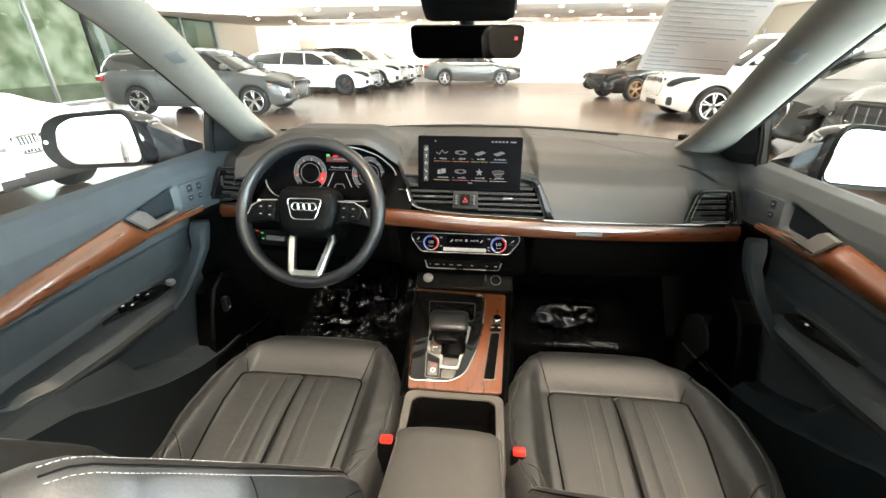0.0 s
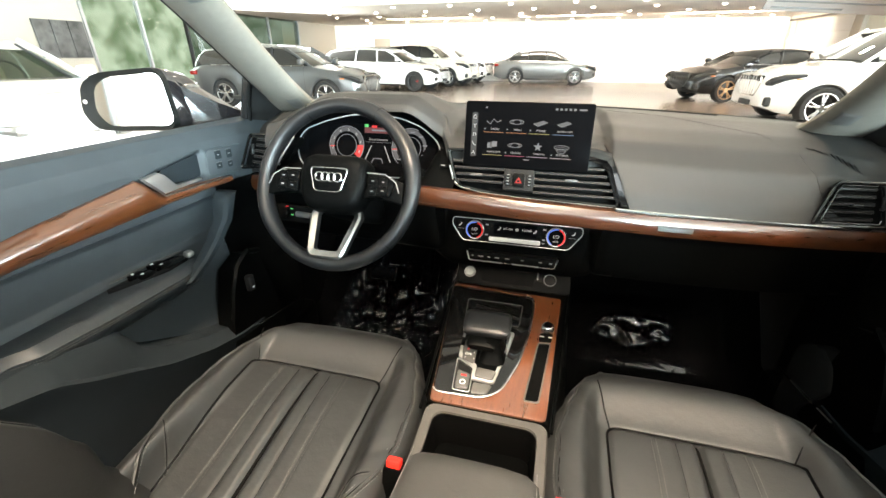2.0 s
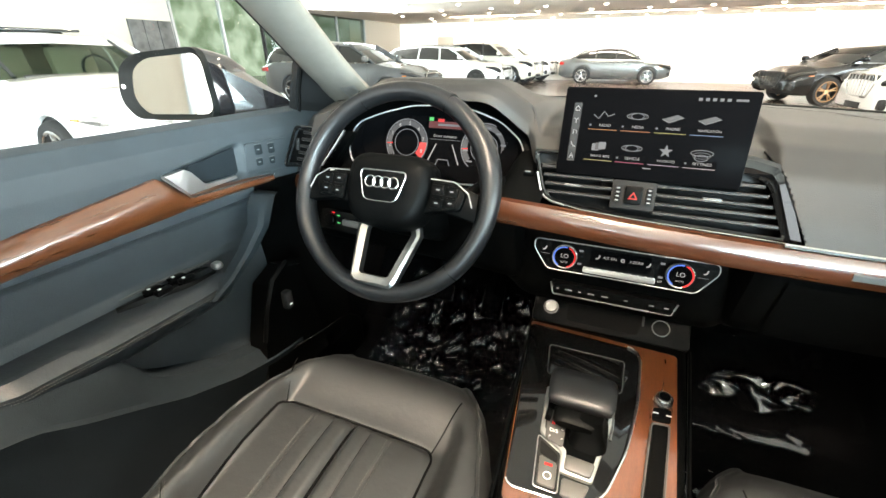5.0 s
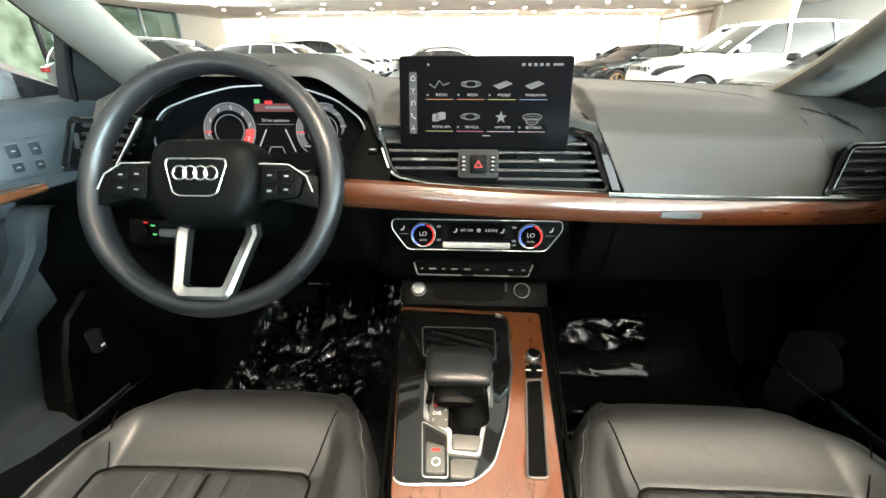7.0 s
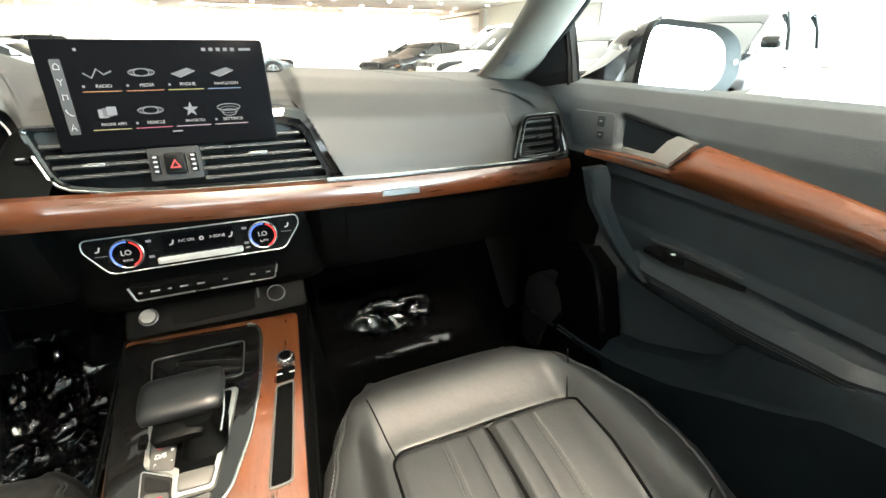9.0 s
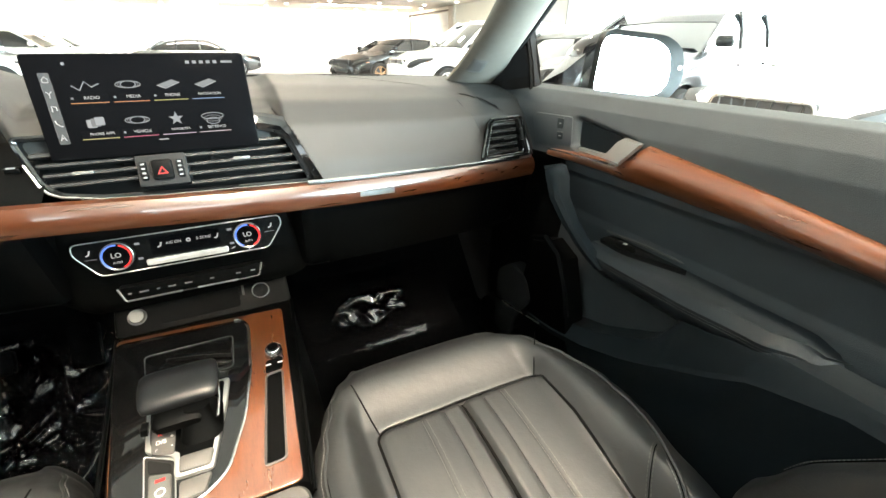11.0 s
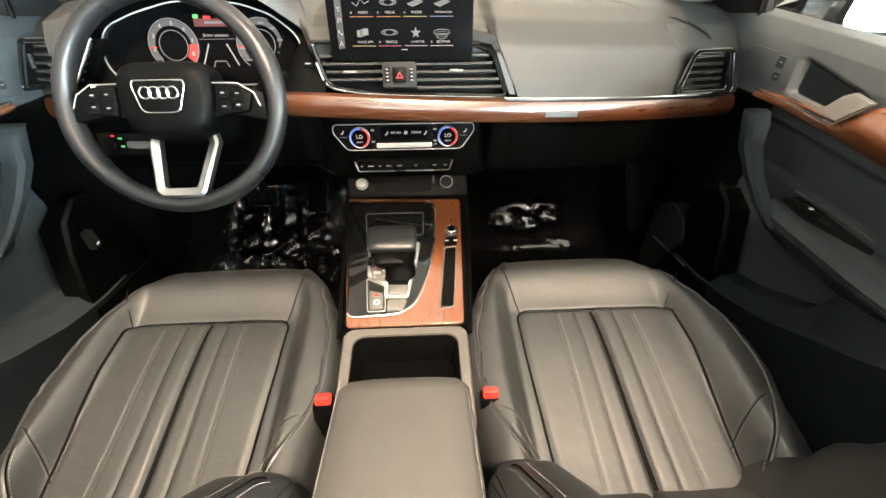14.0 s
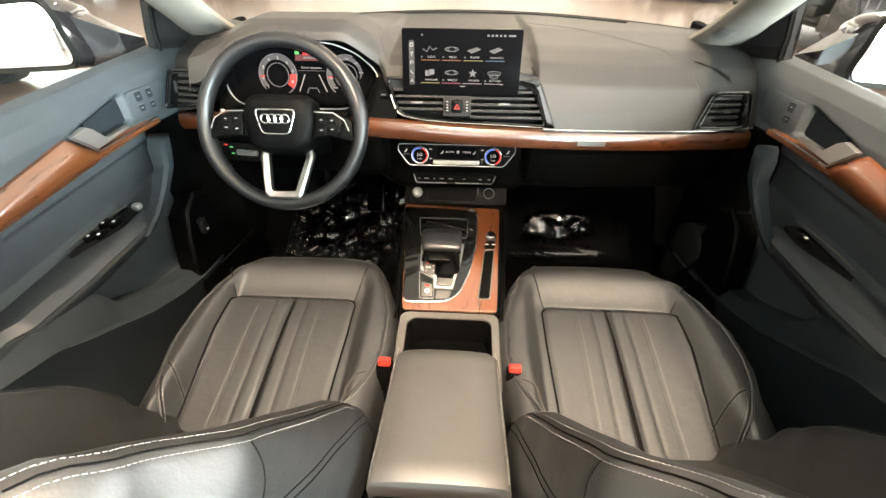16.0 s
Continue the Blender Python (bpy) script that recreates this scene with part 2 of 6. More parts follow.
def tube(path, r, n=8, loop=False, bm=None, flat=1.0, up=(0, 0, 1)):
    """A round bar along a path; r a number or one per point; flat squeezes it along up."""
    P = [Vector(p) for p in path]
    rs = r if isinstance(r, (list, tuple)) else [r] * len(P)
    rings = []
    for i, p in enumerate(P):
        a = P[i - 1] if (i or loop) else p
        b = P[(i + 1) % len(P)] if (i < len(P) - 1 or loop) else p
        d = (b - a).normalized()
        u = Vector(up)
        u = (u - d * u.dot(d))
        if u.length < 1e-4:
            u = Vector((1, 0, 0)) - d * d.x
        u.normalize()
        v = d.cross(u)
        rings.append([p + (u * math.cos(k) * flat + v * math.sin(k)) * rs[i] for k in (2 * math.pi * q / n for q in range(n))])
    return loft(rings, loop=loop, bm=bm)


def grid(fn, nu, nv, bm=None, thick=0.0):
    bm = bm or bmesh.new()
    vs = [[bm.verts.new(fn(i / nu, j / nv)) for j in range(nv + 1)] for i in range(nu + 1)]
    fs = [bm.faces.new((vs[i][j], vs[i + 1][j], vs[i + 1][j + 1], vs[i][j + 1])) for i in range(nu) for j in range(nv)]
    if thick:
        bmesh.ops.solidify(bm, geom=fs, thickness=thick)
    return bm


def rrect(w, h, r, n=4):
    out = []
    for cx, cy, a0 in ((w / 2 - r, h / 2 - r, 0), (-w / 2 + r, h / 2 - r, 90), (-w / 2 + r, -h / 2 + r, 180), (w / 2 - r, -h / 2 + r, 270)):
        out += [(cx + r * math.cos(radians(a0 + 90 * k / n)), cy + r * math.sin(radians(a0 + 90 * k / n))) for k in range(n + 1)]
    return out


def rounded(poly, r, n=4):
    """A polygon with its corners rounded."""
    out, P = [], [Vector(p) for p in poly]
    for i, p in enumerate(P):
        a, b = P[i - 1] - p, P[(i + 1) % len(P)] - p
        ra = min(r, a.length * 0.45, b.length * 0.45)
        s, e = p + a.normalized() * ra, p + b.normalized() * ra
        for k in range(n + 1):
            t = k / n
            out.append(tuple((1 - t) ** 2 * s + 2 * t * (1 - t) * p + t * t * e))
    return out


class Face:
    """A flat frame in space: origin, right, up and outward."""

    def __init__(self, o, right, up):
        self.o, self.u = Vector(o), Vector(right).normalized()
        self.n = self.u.cross(Vector(up)).normalized()
        self.v = self.n.cross(self.u)

    def __call__(self, a, b, c=0.0):
        return self.o + self.u * a + self.v * b + self.n * c

    def m(self, a=0, b=0, c=0):
        r = Matrix((self.u, self.v, self.n)).transposed().to_4x4()
        r.translation = self(a, b, c)
        return r


def slab(F, outline, z0, z1, bev=0.0, bm=None, at=(0, 0)):
    """An outline in the frame F, from z0 to z1 along its normal, with a chamfered front."""
    cx = sum(p[0] for p in outline) / len(outline)
    cy = sum(p[1] for p in outline) / len(outline)

    def ring(z, ins):
        k = []
        for x, y in outline:
            d = math.hypot(x - cx, y - cy) or 1
            k.append(F(at[0] + x - (x - cx) / d * ins, at[1] + y - (y - cy) / d * ins, z))
        return k
    rings = [ring(z0, 0), ring(z1 - bev, 0), ring(z1 - bev * 0.3, bev * 0.3), ring(z1, bev)] if bev else [ring(z0, 0), ring(z1, 0)]
    return loft(rings, bm=bm)


def bezel(F, outline, w, z, r=None, bm=None):
    """A thin raised rim along a closed outline."""
    return tube([F(x, y, z) for x, y in outline], r or w, 6, loop=True, bm=bm, up=F.n)


def cyl(F, x, y, r, z0, z1, n=24, r2=None, bev=0.0, bm=None):
    r2 = r if r2 is None else r2

    def ring(z, q):
        return [F(x + q * math.cos(2 * math.pi * k / n), y + q * math.sin(2 * math.pi * k / n), z) for k in range(n)]
    rs = [ring(z0, r), ring(z1 - bev, r2)] + ([ring(z1, r2 - bev)] if bev else [])
    return loft(rs, bm=bm)


def ringbar(F, x, y, r, w, z, n=28, bm=None, a0=0, a1=360):
    full = a1 - a0 >= 360
    pts = [F(x + r * math.cos(radians(a0 + (a1 - a0) * k / n)), y + r * math.sin(radians(a0 + (a1 - a0) * k / n)), z) for k in range(n if full else n + 1)]
    return tube(pts, w, 6, loop=full, bm=bm, up=F.n)


def text(F, s, x, y, size, material, parent, name="lettering", z=0.0006, label="", align="CENTER"):
    cu = bpy.data.curves.new("t", "FONT")
    cu.body, cu.size, cu.align_x, cu.align_y, cu.extrude = s, size, align, "CENTER", 0.0001
    ob = bpy.data.objects.new("t", cu)
    scene.collection.objects.link(ob)
    bpy.context.view_layer.update()
    me = bpy.data.meshes.new_from_object(ob.evaluated_get(bpy.context.evaluated_depsgraph_get()))
    bpy.data.objects.remove(ob)
    me.transform(F.m(x, y, z))
    return part_mesh(name, me, material, parent, label, smooth=False)


def bar(F, x, y, w, h, material, parent, name="mark", z=0.0006, ang=0):
    c, s = math.cos(radians(ang)), math.sin(radians(ang))
    o = [(x + a * c - b * s, y + a * s + b * c) for a, b in ((-w / 2, -h / 2), (w / 2, -h / 2), (w / 2, h / 2), (-w / 2, h / 2))]
    return part(name, slab(F, o, z - 0.0004, z), material, parent, smooth=False)


def lerp(a, b, t):
    return a + (b - a) * t


def curve_at(knots, x):
    """Smooth value at x from (x, value) knots."""
    if x <= knots[0][0]:
        return knots[0][1]
    for (x0, v0), (x1, v1) in zip(knots, knots[1:]):
        if x <= x1:
            t = (x - x0) / (x1 - x0)
            t = t * t * (3 - 2 * t)
            return v0 + (v1 - v0) * t
    return knots[-1][1]


def line_at(knots, x):
    if x <= knots[0][0]:
        return knots[0][1]
    for (x0, v0), (x1, v1) in zip(knots, knots[1:]):
        if x <= x1:
            return v0 + (v1 - v0) * (x - x0) / (x1 - x0)
    return knots[-1][1]


# ---- showroom ----
FLOOR_M = surf("taupe floor tile", (0.20, 0.155, 0.13), 0.22, 0, 0.08, 3, 0, rvar=0.06)
WALL_M = surf("white wall paint", (0.80, 0.78, 0.74), 0.7, 0, 0.03, 4, 0.1, 300)
BEIGE_M = surf("warm beige wall paint", (0.44, 0.38, 0.31), 0.7, 0, 0.04, 4, 0.1, 300)
CEIL_M = surf("ceiling paint", (0.76, 0.70, 0.62), 0.8, 0, 0.03, 4)
FRAME_M = surf("aluminium frame", (0.42, 0.43, 0.43), 0.4, 0.8, 0.08, 20)
LAMP_M = glow("downlight lens", (1.0, 0.94, 0.84), 9.0)
DKGLASS = glass("grey office glass", (0.5, 0.57, 0.55), 0.02, 0.5)
GREENGLASS = glass("pale green glass", (0.78, 0.86, 0.80), 0.02, 0.5)
OUT_M = glow("bright daylight", (0.95, 0.98, 1.0), 2.4)


def structure(name, bm, material, label, category=""):
    return tagged(part(name, bm, material), label, category or name.split("_")[0], kind="structure")


XL, XR, YB, YF = -12.3, 12.2, -9.0, 23.6
structure("floor", boxed((lerp(XL, XR, .5) - 3, 6.5, -0.1), (40, 36, 0.2)), FLOOR_M, "polished taupe showroom floor", "floor")
structure("wall_far", boxed((-0.4, YF + 0.1, CEIL / 2), (26, 0.2, CEIL)), WALL_M, "bright white washed wall of the showroom", "wall")
structure("wall_pilaster", boxed((4.62, YF - 0.08, CEIL / 2), (9.2, 0.16, CEIL), 0.01), WALL_M, "white wall panel set forward", "wall")
structure("ceiling", boxed((-0.4, 6.5, CEIL + 0.1), (26, 34.4, 0.2)), CEIL_M, "cream showroom ceiling", "ceiling")
structure("ceiling_soffit", boxed((-0.4, 19.1, (LOWCEIL + CEIL) / 2), (25.2, 9.2, CEIL - LOWCEIL - .002), .004), CEIL_M, "lowered cream ceiling field with downlights", "ceiling")
bm = box(bmesh.new(), (-11.2, YB - .1, CEIL / 2), (4.4, .2, CEIL))
box(bm, (10.4, YB - .1, CEIL / 2), (4.4, .2, CEIL)), box(bm, (-.4, YB - .1, CEIL - .1), (17.2, .2, .2))
structure("wall_back", bm, BEIGE_M, "beige wall with the wide glazed front", "wall")
tagged(part("daylight_front", boxed((0, YB - 6, 3), (60, .1, 12)), OUT_M), "overexposed daylight before the showroom front", "backdrop", kind="structure")
for side, x in (("left", XL), ("right", XR)):
    s = -1 if side == "left" else 1
    bm = bmesh.new()
    if side == "left":
        for y0, y1 in ((4.0, 9.8), (19.9, YF)):
            box(bm, (x + s * 0.1, (y0 + y1) / 2, CEIL / 2), (0.2, y1 - y0, CEIL))
        box(bm, (x + s * 0.1, 14.85, CEIL - 0.1), (0.2, 10.1, 0.2))
    else:
        for y0, y1 in ((YB, -8.0), (14.5, YF)):
            box(bm, (x + s * 0.1, (y0 + y1) / 2, CEIL / 2), (0.2, y1 - y0, CEIL))
        box(bm, (x + s * 0.1, 3.25, CEIL - 0.15), (0.2, 22.5, 0.3))
    structure("wall_" + side, bm, BEIGE_M if side == "left" else WALL_M, "showroom side wall with wide glazed openings", "wall")


# added out of direct view, white so that the left mirror reflects bright
structure("wall_left_rear", boxed((XL - .1, (YB + 4.0) / 2, CEIL / 2), (.2, 4.0 - YB, CEIL)), WALL_M, "white painted wall beside the entrance", "wall")


def window(name, x, y0, y1, n, gm=CLEAR):
    w = thing(name, (x, (y0 + y1) / 2, 0), "tall aluminium-framed showroom glazing", "window", kind="structure")
    h = CEIL - 0.3
    for k in range(n + 1):
        part("mullion", boxed((x, lerp(y0, y1, k / n), h / 2), (0.12, 0.07, h), 0.006), FRAME_M, w)
    part("rail", boxed((x, (y0 + y1) / 2, 0.05), (0.12, y1 - y0, 0.1), 0.006), FRAME_M, w)
    for k in range(n):
        a, b = lerp(y0, y1, k / n) + 0.04, lerp(y0, y1, (k + 1) / n) - 0.04
        part("pane", boxed((x, (a + b) / 2, h / 2 + 0.05), (0.012, b - a, h - 0.1)), gm, w).visible_shadow = False


def front_window():
    w = thing("window_4", (-.4, YB, 0), "tall aluminium-framed glazed front", "window", kind="structure")
    for k in range(8):
        part("mullion", boxed((lerp(-9, 8.2, k / 7), YB, CEIL / 2 - .1), (.07, .12, CEIL - .2), .006), FRAME_M, w)
    for k in range(7):
        a, b = lerp(-9, 8.2, k / 7) + .04, lerp(-9, 8.2, (k + 1) / 7) - .04
        part("pane", boxed(((a + b) / 2, YB, CEIL / 2 - .1), (b - a, .012, CEIL - .25)), CLEAR, w).visible_shadow = False


front_window()
window("window_1", XL, 9.8, 13.2, 2, GREENGLASS)
window("window_2", XL, 13.2, 19.9, 3, DKGLASS)
window("window_3", XR, -8.0, 14.5, 8)
tagged(part("daylight_backdrop", boxed((XR + 9, 6, 3), (0.1, 60, 12)), OUT_M), "overexposed daylight outside the showroom", "backdrop", kind="structure")

# loading bay in the side wall near the far end
def loading_bay():
    x, y0, y1, h = 9.32, 18.85, 23.3, 2.5
    bm = box(bmesh.new(), (x + .1, (14.6 + y0) / 2, CEIL / 2), (.2, y0 - 14.6, CEIL))
    box(bm, (x + .1, (y1 + YF - .16) / 2, CEIL / 2), (.2, YF - .16 - y1, CEIL)), box(bm, (x + .1, (y0 + y1) / 2, (h + CEIL) / 2), (.2, y1 - y0, CEIL - h))
    structure("wall_bay", bm, CREAM_M, "cream wall beside the loading bay", "wall")
    d = thing("loading_door", (x + .2, (y0 + y1) / 2, 0), "white sectional loading door under a dark rail", "door", kind="structure")
    for k in range(5):
        part("panel", boxed((x + .17, (y0 + y1) / 2, .25 + .5 * k), (.04, y1 - y0 - .02, .488), .006), WALL_M, d)
    part("rail", boxed((x - .03, (y0 + y1) / 2, h + .05), (.06, y1 - y0 + .3, .07), .006), BROWN_M, d, "dark brown rail")
    part("jamb", boxed((x - .06, y0 - .42, h / 2 + .1), (.12, .5, h + .2), .008), BEIGE_M, d, "beige jamb")
    b = thing("wall_box", (x - .03, 16.9, 1.92), "small grey call box on the wall", "call box")
    part("case", boxed((x - .03, 16.9, 1.97), (.06, .13, .2), .008), FRAME_M, b)


CREAM_M = surf("cream wall paint", (0.74, 0.68, 0.57), 0.7, 0, 0.03, 4, 0.1, 300)
BROWN_M = surf("dark brown rail paint", (0.10, 0.07, 0.05), 0.5)
loading_bay()

# downlights
lamp = thing("downlight", (0, 0, 0), "round ceiling downlight, lit, its bloom shaped into the lens", "downlight", "ceiling downlights")
FD = Face((0, 0, 0), (1, 0, 0), (0, -1, 0))
part("trim_ring", ringbar(FD, 0, 0, 0.085, 0.012, 0.0), CEIL_M, lamp)
# lens hangs 5 cm down to give the lamp's bloom a shape
part("lens", cyl(FD, 0, 0, 0.085, 0.0, 0.05, 24, 0.05), LAMP_M, lamp)
first = True
for iy in range(5):
    for ix in range(11):
        x = -9.5 + ix * 1.95 + (0.6 if iy % 2 else 0)
        y = 15.1 + iy * 1.75
        z = LOWCEIL - .002
        m = Matrix.Translation((x, y, z))
        if first:
            lamp.matrix_basis, first = m, False
        else:
            copy_thing(lamp, m)


# ---- parked cars ----
TYRE = surf("tyre rubber", (0.018, 0.018, 0.018), 0.75, 0, 0.15, 40, 0.3, 300)
ALLOY = surf("silver alloy", (0.5, 0.5, 0.5), 0.28, 1.0, 0.06, 20)
BRONZE = surf("bronze alloy", (0.42, 0.26, 0.15), 0.3, 1.0, 0.06, 20)
DKALLOY = surf("dark alloy", (0.05, 0.05, 0.05), 0.3, 0.6, 0.06, 20)
CALIPER = surf("red caliper", (0.5, 0.02, 0.02), 0.35)
LENS = surf("headlamp lens", (0.55, 0.57, 0.6), 0.08, 0.3, 0.2, 30, coat=1.0)
TAIL = surf("red tail lamp", (0.25, 0.01, 0.01), 0.12, 0, 0.2, 30, coat=1.0)
AMBER = surf("amber reflector", (0.7, 0.2, 0.03), 0.2, 0, 0.1, 30, coat=1.0)
CARGLASS = surf("dark car glass", (0.012, 0.014, 0.014), 0.04, 0, 0.2, 10, coat=1.0, rvar=0.02)
LOWPL = surf("rough lower plastic", (0.02, 0.02, 0.02), 0.6)


def paint(name, col, rough=0.25, metal=0.0, coat=1.0):
    return surf(name, col, rough, metal, 0.03, 8, 0, coat=coat, rvar=0.03)


def vehicle(name, m, L, W, H, body, label, style="sedan", alloy=ALLOY, spokes=5, clad=None, glassm=CARGLASS, cab=0.0, seats=None, kidney=False):
    """A car seen from outside, nose along +x, wheels on z 0, front wheel's axle 0.9 m behind the nose."""
    v = new(name)
    v.matrix_basis = m
    tagged(v, label, "car", "parked showroom cars")
    R = 0.36 if style == "suv" else 0.335
    xf, xr = L / 2 - 0.88, -L / 2 + 0.98
    belt = {"sedan": 0.98, "wagon": 1.0, "suv": 1.12}[style]
    hoodz = belt - 0.08
    if style == "sedan":
        roof = [(-L / 2, belt + 0.02), (-L / 2 + 0.55, belt + 0.1), (-L * 0.22, H - 0.08), (-L * 0.06, H), (L * 0.08, H - 0.05), (L * 0.24, belt + 0.02), (L / 2, belt - 0.2)]
    else:
        roof = [(-L / 2, belt + 0.04), (-L / 2 + 0.12, belt + 0.22), (-L / 2 + 0.45, H - 0.09), (-L * 0.1, H), (L * 0.08, H - 0.05), (L * 0.25, belt + 0.02), (L / 2, belt - 0.2)]
    roof = [(x + (cab if -L / 2 < x < L / 2 else 0), z) for x, z in roof]
    shoulder = [(-L / 2, belt - 0.06), (-L * 0.4, belt + 0.02), (L * 0.2, belt), (L * 0.36, hoodz - 0.02), (L / 2 - 0.12, hoodz - 0.16), (L / 2, hoodz - 0.3)]
    halfw = [(-L / 2, W * 0.40), (-L / 2 + 0.25, W * 0.465), (-L * 0.25, W * 0.497), (L * 0.2, W * 0.497), (L / 2 - 0.5, W * 0.475), (L / 2 - 0.12, W * 0.42), (L / 2, W * 0.34)]
    xs = sorted(set([round(-L / 2 + L * k / 46, 3) for k in range(47)] + [round(c + R * 1.14 * math.cos(radians(a)), 3) for c in (xf, xr) for a in range(0, 181, 12)]))

    def sill(x):
        z = 0.24 if abs(x) < L / 2 - 0.3 else lerp(0.24, 0.34, (abs(x) - L / 2 + 0.3) / 0.3)
        for c in (xf, xr):
            q = (R * 1.14) ** 2 - (x - c) ** 2
            if q > 0:
                z = max(z, R + math.sqrt(q) * 0.97)
        return z

    def section(x):
        w, sh, sl = line_at(halfw, x), curve_at(shoulder, x), sill(x)
        low = max(sl, 0.30)
        mid = max(sl + 0.01, 0.62 * sh)
        return [(w - 0.05, sl), (w - 0.008, max(sl, low) + 0.012), (w + 0.002, max(mid, sl + 0.03)), (w - 0.004, max(sh - 0.16, sl + 0.05)), (w - 0.022, max(sh - 0.05, sl + 0.07)), (w - 0.07, max(sh, sl + 0.09)), (w * 0.6, max(sh, sl + 0.09) + 0.035), (0, max(sh, sl + 0.09) + 0.05)]
    rings = []
    for x in xs:
        s = section(x)
        rings.append([(x, -y, z) for y, z in s] + [(x, y, z) for y, z in s[-2::-1]])
    bm = loft(rings, closed=False)
    for r in (rings[0], rings[-1]):
        bm.faces.new([bm.verts.new(p) for p in r])
    bodyob = part("body", bm, body, v, local=True)
    # greenhouse
    gx0, gx1 = (-L / 2 + 0.5, L * 0.245) if style == "sedan" else (-L / 2 + 0.06, L * 0.245)
    gx0, gx1 = gx0 + cab, gx1 + cab
    gx = [lerp(gx0, gx1, k / 26) for k in range(27)]

    def gsec(x, grow=0.0):
        top, w = line_at(roof, x), line_at(halfw, x) - 0.075
        b = curve_at(shoulder, x) - 0.03
        top = max(top, b + 0.03)
        tw = w - (top - b) * 0.30
        return [(w + grow, b), (lerp(w, tw, .5) + grow + 0.012, lerp(b, top, .55)), (tw + grow, top - 0.05), (tw - 0.06, top - 0.01 + grow), (0, top + 0.015 + grow)]
    rings = [[(x, -y, z) for y, z in gsec(x)] + [(x, y, z) for y, z in gsec(x)[-2::-1]] for x in gx]
    part("cabin_glass", loft(rings, closed=False), glassm, v, "dark glazing of the cabin", local=True)
    rx = [x for x in gx if line_at(roof, x) > H - 0.2]
    rings = [[(x, -y, z) for y, z in gsec(x, 0.006)[2:]] + [(x, y, z) for y, z in gsec(x, 0.006)[2:][-2::-1]] for x in rx]
    part("roof", loft(rings, closed=False), body, v, local=True)
    for s in (-1, 1):
        for k, (xa, lean) in enumerate(((L * 0.245 + cab, -0.165 * L), (L * 0.02 + cab, -0.04), (-L * 0.17 + cab, 0.06), (gx0 + 0.05, 0.55))):
            w = line_at(halfw, xa) - 0.07
            b, t = curve_at(shoulder, xa), min(H - 0.05, line_at(roof, xa + lean * 0.8))
            tw = w - (H - b) * 0.28
            part("pillar", tube([(xa, s * w, b - 0.02), (xa + lean * 0.5, s * (lerp(w, tw, .5) + 0.012), lerp(b, H - 0.05, .52)), (xa + lean, s * tw, H - 0.055)], 0.032, 6, flat=0.6, up=(0, 1, 0)), body if k in (0, 3) or body is WHITE else LOWPL, v, local=True)
        part("window_trim", tube([(x, s * (line_at(halfw, x) - 0.068), curve_at(shoulder, x) + 0.004) for x in (-L * 0.36, -L * 0.2, 0, L * 0.2)], 0.01, 5), CHROME, v, "bright window trim", local=True)
        part("door_mirror", boxed((L * 0.2 + cab, s * (W / 2 + 0.06), belt + 0.1), (0.12, 0.2, 0.13), 0.04), body, v, local=True)
        hl = [(L / 2 - 0.5, s * (W * 0.476), hoodz - 0.13), (L / 2 - 0.2, s * (W * 0.445), hoodz - 0.17), (L / 2 - 0.06, s * (W * 0.385), hoodz - 0.25), (L / 2 - 0.03, s * (W * 0.33), hoodz - 0.29)]
        part("headlight" if not kidney else "headlight_corner", tube(hl if not kidney else [Vector(q) + Vector((-.05, -s * .05, -.02)) for q in hl], [0.012, 0.034, 0.046, 0.024] if not kidney else [0.02, 0.05, 0.075, 0.04], 8, flat=0.9), LENS, v, "clear headlight", local=True)
        if not kidney:
            part("headlight_surround", tube([Vector(q) + Vector((-.012, -s * .012, -.004)) for q in hl[:3]] + [Vector(hl[3]) + Vector((-.012, 0, 0))], [0.03, 0.072, 0.094, 0.055], 8, flat=0.8), LOWPL, v, "dark headlight surround", local=True)
        part("side_marker", boxed((L / 2 - 0.42, s * W * 0.478, hoodz - 0.2), (0.12, 0.02, 0.02), 0.004), AMBER, v, "amber side marker", local=True)
        part("tail_light", boxed((-L / 2 + 0.1, s * W * 0.41, belt - 0.16), (0.2, 0.22, 0.12), 0.03), TAIL, v, "red tail light", local=True)
        part("bumper_intake", boxed((L / 2 - 0.115, s * W * 0.335, 0.44), (0.18, 0.30, 0.17 if style == "suv" else .13), 0.03), LOWPL, v, local=True)
        for xd in (L * .20 + cab * .6, L * .0 + cab * .6, -L * .17 + cab * .6):
            q = section(xd)
            part("door_gap", tube([(xd, s * (y + .001), z) for y, z in q[:6]], .004, 4), CAPGREY if body is WHITE else LOWPL, v, local=True)
        for xd in (L * .035 + cab * .6, -L * .135 + cab * .6):
            part("door_handle", boxed((xd, s * (line_at(halfw, xd) + .006), belt - .17), (.17, .03, .028), .008), body, v, local=True)
        if style == "wagon":
            part("roof_rail", tube([(x, s * (W * .36), line_at(roof, x) + .03) for x in (-L * .36, -L * .3, -L * .1, L * .04)], .016, 6), CHROME, v, "bright roof rail", local=True)
        part("rocker", boxed((0, s * (W / 2 - .045), .23), (L - 2.9, .05, .06), .012), LOWPL, v, "dark sill", local=True)
        if clad:
            part("sill_cladding", boxed((0, s * W * 0.485, 0.25), (L * 0.5, 0.06, 0.1), 0.02), clad, v, local=True)
